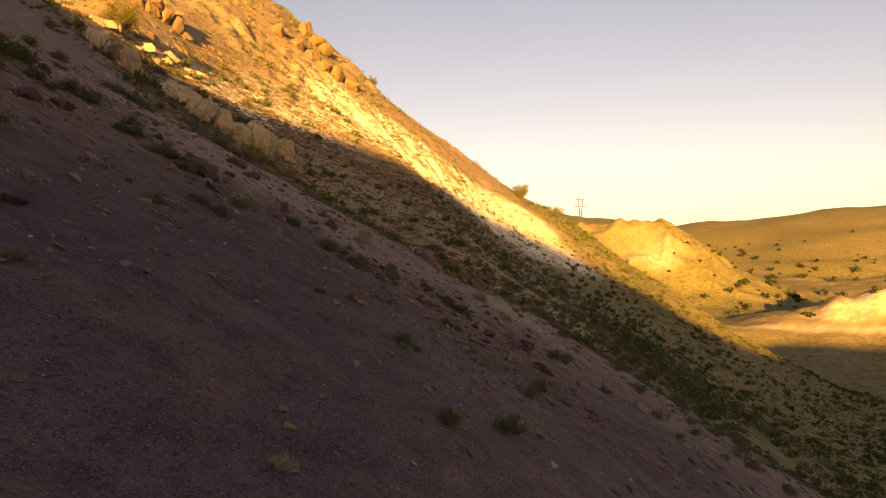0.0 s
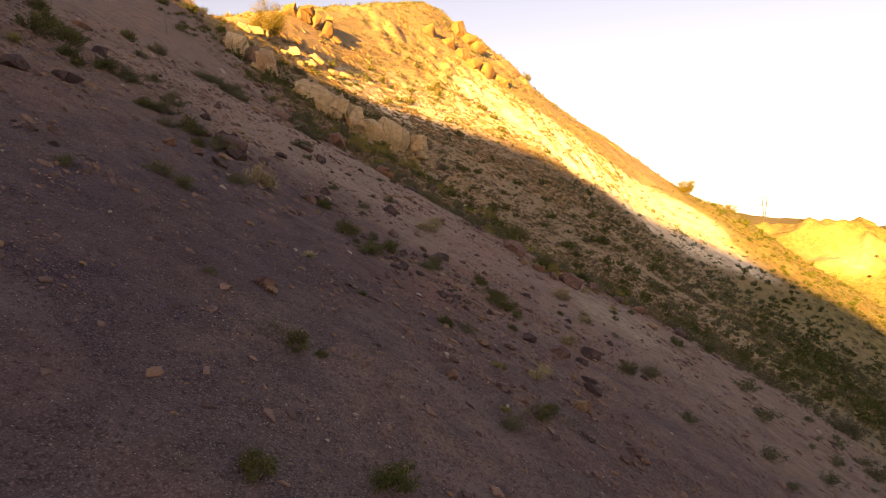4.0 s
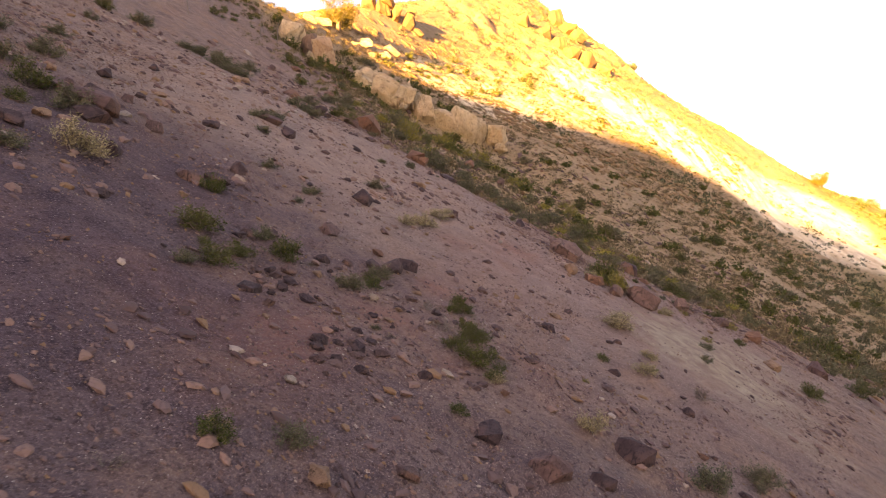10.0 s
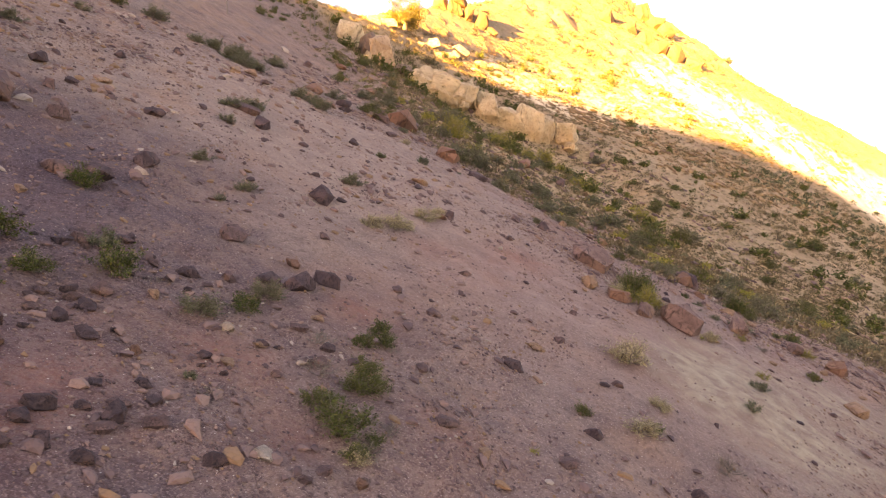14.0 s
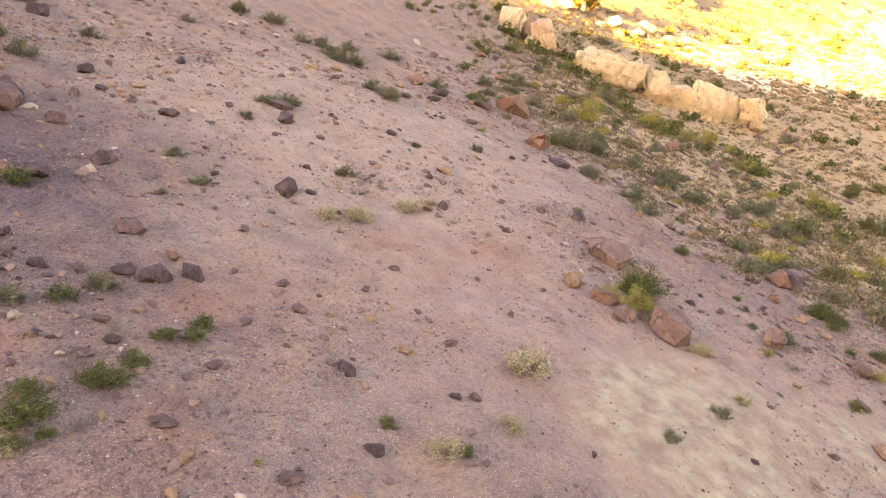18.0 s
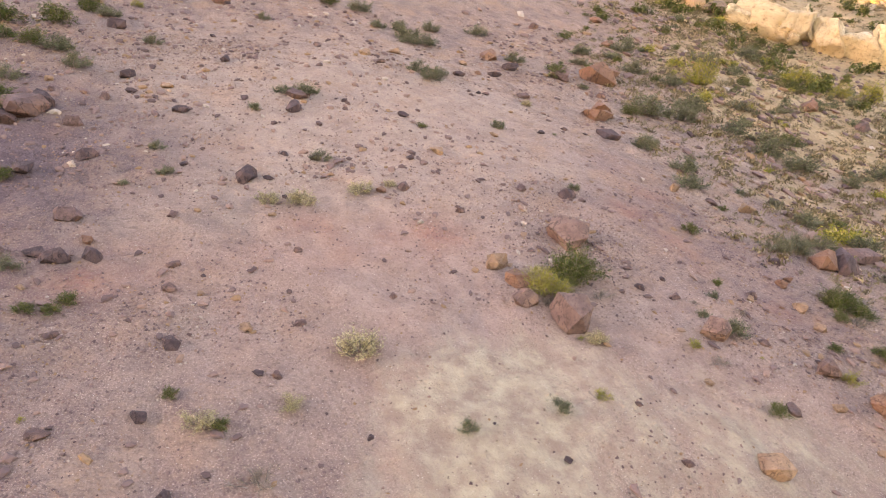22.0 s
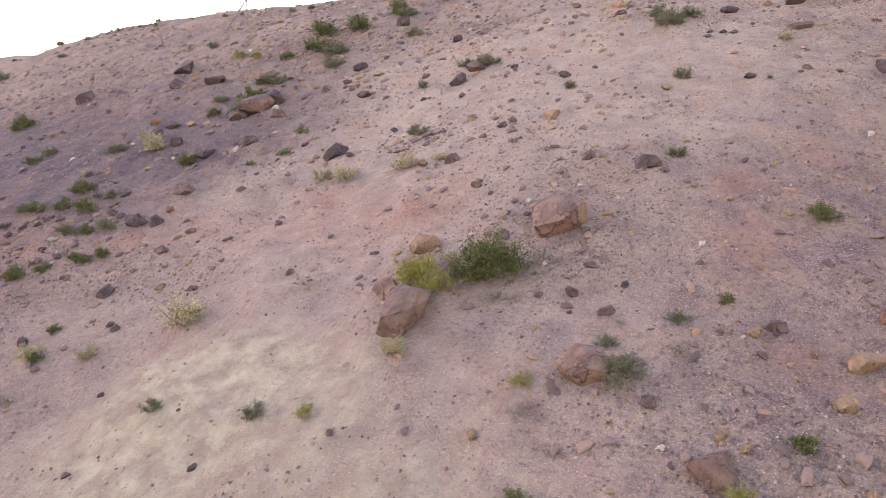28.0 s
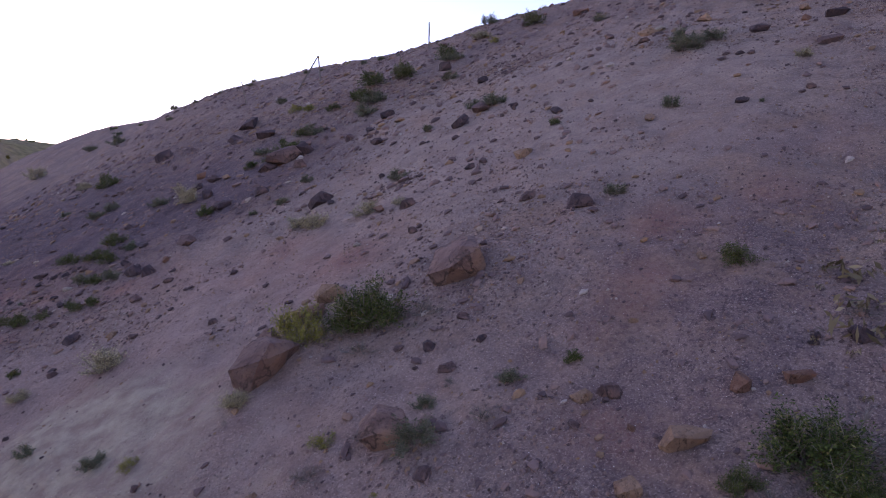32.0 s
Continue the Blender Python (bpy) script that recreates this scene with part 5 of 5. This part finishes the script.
dry_bush(2.25, 32.25, 0.31)
dry_bush(2.55, 25.92, 0.41)
dry_bush(2.46, 27.12, 0.36)
dry_bush(-3.20, 28.44, 0.55)
dry_bush(1.16, 21.76, 0.27)
dry_bush(2.20, 17.32, 0.41)
dry_bush(-8.69, 9.45, 0.95)
dry_bush(-5.71, 20.45, 0.95)
dry_bush(-3.33, 27.71, 0.45)
dry_bush(-3.52, 30.52, 0.30)
dry_bush(-13.09, -3.67, 1.41)
dry_bush(-18.30, 23.81, 0.77)
dry_bush(-9.27, 37.39, 0.35)
dry_bush(2.42, 22.14, 0.46)
dry_bush(-3.35, 29.81, 0.52)
dry_bush(-2.25, 16.52, 0.24)
dry_bush(2.24, 18.24, 0.43)
dry_bush(-0.99, 6.31, 0.26)
dead_bush(2.53, 32.36, 0.15)
dead_bush(1.47, 35.01, 0.33)
dead_bush(1.01, 22.39, 0.40)
dead_bush(-0.08, 23.94, 0.21)
dead_bush(-2.21, 22.03, 0.30)
dead_bush(-0.14, 21.13, 0.29)
dead_bush(3.52, 26.54, 0.63)
dead_bush(-0.57, 12.03, 0.63)
dead_bush(2.38, 14.94, 0.71)
dead_bush(0.28, 16.11, 0.34)
dead_bush(-0.51, 38.97, 0.36)
dead_bush(0.39, 33.72, 0.24)
dead_bush(2.94, 15.76, 0.56)
dead_bush(0.21, 8.99, 0.32)
brown_rock(0.86, 33.79, 0.14)
brown_rock(0.30, 29.31, 0.19)
brown_rock(2.73, 35.48, 0.22)
brown_rock(-13.59, 41.49, 1.09)
brown_rock(-10.24, 37.84, 0.48)
brown_rock(-1.28, 27.96, 0.24)
brown_rock(1.89, 27.03, 0.19)
brown_rock(-3.38, 30.82, 0.38)
brown_rock(-3.07, 24.00, 0.46)
brown_rock(3.57, 32.04, 0.14)
brown_rock(4.51, 32.14, 0.19)
brown_rock(-11.82, 42.36, 0.46)
brown_rock(-8.99, 24.37, 0.39)
brown_rock(-3.30, 40.05, 0.37)
brown_rock(-1.96, 21.20, 0.28)
brown_rock(-0.09, 21.94, 0.17)
brown_rock(1.13, 21.31, 0.18)
brown_rock(1.14, 21.06, 0.13)
brown_rock(1.26, 23.15, 0.25)
brown_rock(0.33, 24.07, 0.21)
brown_rock(2.26, 24.12, 0.25)
brown_rock(-7.42, 23.72, 0.46)
brown_rock(-8.78, 29.40, 0.65)
brown_rock(-0.77, 42.79, 0.98)
brown_rock(-2.89, 25.82, 0.23)
brown_rock(-11.33, 57.39, 1.03)
brown_rock(-0.81, 23.03, 0.21)
brown_rock(-2.09, 23.04, 0.23)
brown_rock(2.40, 20.08, 0.52)
brown_rock(-1.32, 13.10, 0.33)
brown_rock(-8.86, 22.49, 0.59)
brown_rock(-7.20, 19.87, 0.52)
brown_rock(4.01, 34.73, 0.28)
brown_rock(-20.27, 44.09, 0.62)
brown_rock(-13.97, 31.21, 0.40)
brown_rock(-0.10, 19.24, 0.19)
brown_rock(-5.21, 22.50, 0.49)
brown_rock(0.17, 15.35, 0.21)
brown_rock(6.29, 38.39, 0.90)
rust_rock(0.88, 38.02, 0.30)
rust_rock(0.66, 38.51, 0.29)
rust_rock(-9.54, 40.71, 1.21)
rust_rock(-15.00, 38.84, 0.97)
rust_rock(-14.14, 44.30, 1.42)
rust_rock(-2.23, 24.37, 0.26)
rust_rock(-0.87, 20.85, 0.16)
rust_rock(1.37, 21.53, 0.17)
rust_rock(-13.69, 43.43, 1.59)
rust_rock(-22.78, 49.82, 0.87)
rust_rock(-13.05, 55.81, 1.02)
rust_rock(-10.51, 59.36, 0.71)
rust_rock(3.12, 17.50, 0.38)
rust_rock(-12.46, 37.10, 0.31)
rust_rock(-18.73, 28.22, 0.74)
rust_rock(-9.02, 40.29, 1.11)
rust_rock(-0.30, 40.81, 0.91)
rust_rock(-18.91, 47.88, 0.94)
rust_rock(-7.40, 19.04, 0.47)
dark_rock(0.82, 34.24, 0.21)
dark_rock(-0.15, 38.98, 0.27)
dark_rock(3.22, 36.26, 0.15)
dark_rock(-2.71, 34.85, 0.44)
dark_rock(-7.49, 32.28, 0.34)
dark_rock(-7.40, 39.52, 0.78)
dark_rock(-6.86, 36.58, 0.30)
dark_rock(-1.66, 23.92, 0.47)
dark_rock(-1.64, 24.52, 0.42)
dark_rock(0.81, 25.67, 0.32)
dark_rock(2.15, 25.24, 0.26)
dark_rock(1.77, 26.79, 0.19)
dark_rock(-4.39, 27.43, 0.59)
dark_rock(-8.00, 29.21, 0.59)
dark_rock(-8.10, 26.20, 0.50)
dark_rock(-5.48, 28.47, 0.20)
dark_rock(-3.49, 28.12, 0.15)
dark_rock(-4.73, 31.48, 0.25)
dark_rock(4.07, 30.49, 0.13)
dark_rock(3.42, 29.71, 0.07)
dark_rock(-5.04, 23.01, 0.58)
dark_rock(-5.45, 24.17, 0.44)
dark_rock(-4.26, 43.58, 0.47)
dark_rock(-1.91, 23.58, 0.32)
dark_rock(-1.14, 20.53, 0.26)
dark_rock(-0.14, 41.39, 1.00)
dark_rock(-4.25, 27.90, 0.24)
dark_rock(-13.61, 39.13, 0.73)
dark_rock(-0.36, 23.05, 0.23)
dark_rock(0.46, 22.79, 0.24)
dark_rock(-2.29, 22.55, 0.27)
dark_rock(-5.06, 26.15, 0.22)
dark_rock(-9.26, 25.01, 0.31)
dark_rock(1.67, 20.16, 0.42)
dark_rock(2.95, 22.13, 0.55)
dark_rock(2.82, 20.73, 0.32)
dark_rock(3.22, 18.86, 0.47)
dark_rock(-12.30, 15.97, 1.02)
dark_rock(-5.87, 21.27, 0.48)
dark_rock(-10.46, 18.92, 0.77)
dark_rock(-11.92, 36.05, 0.58)
dark_rock(-0.15, 38.57, 0.12)
dark_rock(-0.04, 38.56, 0.11)
dark_rock(-10.26, 12.78, 0.79)
dark_rock(-6.55, 19.92, 0.52)
dark_rock(3.11, 28.04, 0.11)
dark_rock(-12.38, 37.80, 0.53)
dark_rock(3.38, 25.50, 0.23)
dark_rock(-11.76, 27.72, 0.40)
dark_rock(0.65, 20.54, 0.19)
dark_rock(-10.36, 24.89, 0.50)
dark_rock(-14.41, 24.45, 0.61)
dark_rock(-4.22, 19.71, 0.30)
dark_rock(3.09, 19.45, 0.37)
dark_rock(-10.43, 17.14, 0.65)
dark_rock(-5.49, 9.03, 0.37)
tan_rock(3.00, 36.22, 0.18)
tan_rock(3.10, 36.45, 0.15)
tan_rock(3.29, 33.68, 0.17)
tan_rock(1.68, 37.67, 0.45)
tan_rock(2.33, 37.39, 0.28)
tan_rock(3.39, 37.49, 0.17)
tan_rock(4.18, 35.57, 0.22)
tan_rock(1.38, 36.57, 0.22)
tan_rock(-3.91, 39.26, 0.37)
tan_rock(-5.33, 32.48, 0.49)
tan_rock(-1.46, 37.08, 0.17)
tan_rock(-3.22, 41.29, 0.55)
tan_rock(4.84, 33.40, 0.53)
tan_rock(4.95, 35.54, 0.20)
tan_rock(-1.80, 21.73, 0.20)
tan_rock(-0.95, 23.52, 0.18)
tan_rock(-0.61, 22.23, 0.20)
tan_rock(1.67, 23.24, 0.19)
tan_rock(-9.58, 25.93, 0.35)
tan_rock(3.06, 16.88, 0.39)
tan_rock(-1.15, 12.98, 0.22)
tan_rock(-7.00, 20.80, 0.35)
tan_rock(-2.77, 27.73, 0.18)
tan_rock(-13.54, 36.94, 0.37)
tan_rock(-3.64, 36.21, 0.15)
tan_rock(-6.58, 34.79, 0.30)
tan_rock(-0.02, 36.65, 0.13)
tan_rock(-0.93, 19.36, 0.10)
tan_rock(-0.45, 26.17, 0.14)
tan_rock(-4.44, 21.57, 0.17)
tan_rock(-0.49, 21.66, 0.19)
tan_rock(-13.00, 32.77, 0.52)
tan_rock(-13.86, 34.21, 0.47)
pale_rock(-13.76, 32.92, 0.38)
pale_rock(-1.94, 30.68, 0.15)
pale_rock(-1.03, 22.11, 0.23)
pale_rock(0.76, 20.96, 0.22)
pale_rock(-18.77, 60.47, 0.81)
pale_rock(-24.34, 61.97, 0.80)
pale_rock(1.04, 12.49, 0.10)
pale_rock(-1.59, 34.50, 0.11)
pale_rock(-7.00, 38.52, 0.11)
pale_rock(0.07, 18.52, 0.16)
pale_rock(-19.19, 62.15, 1.10)
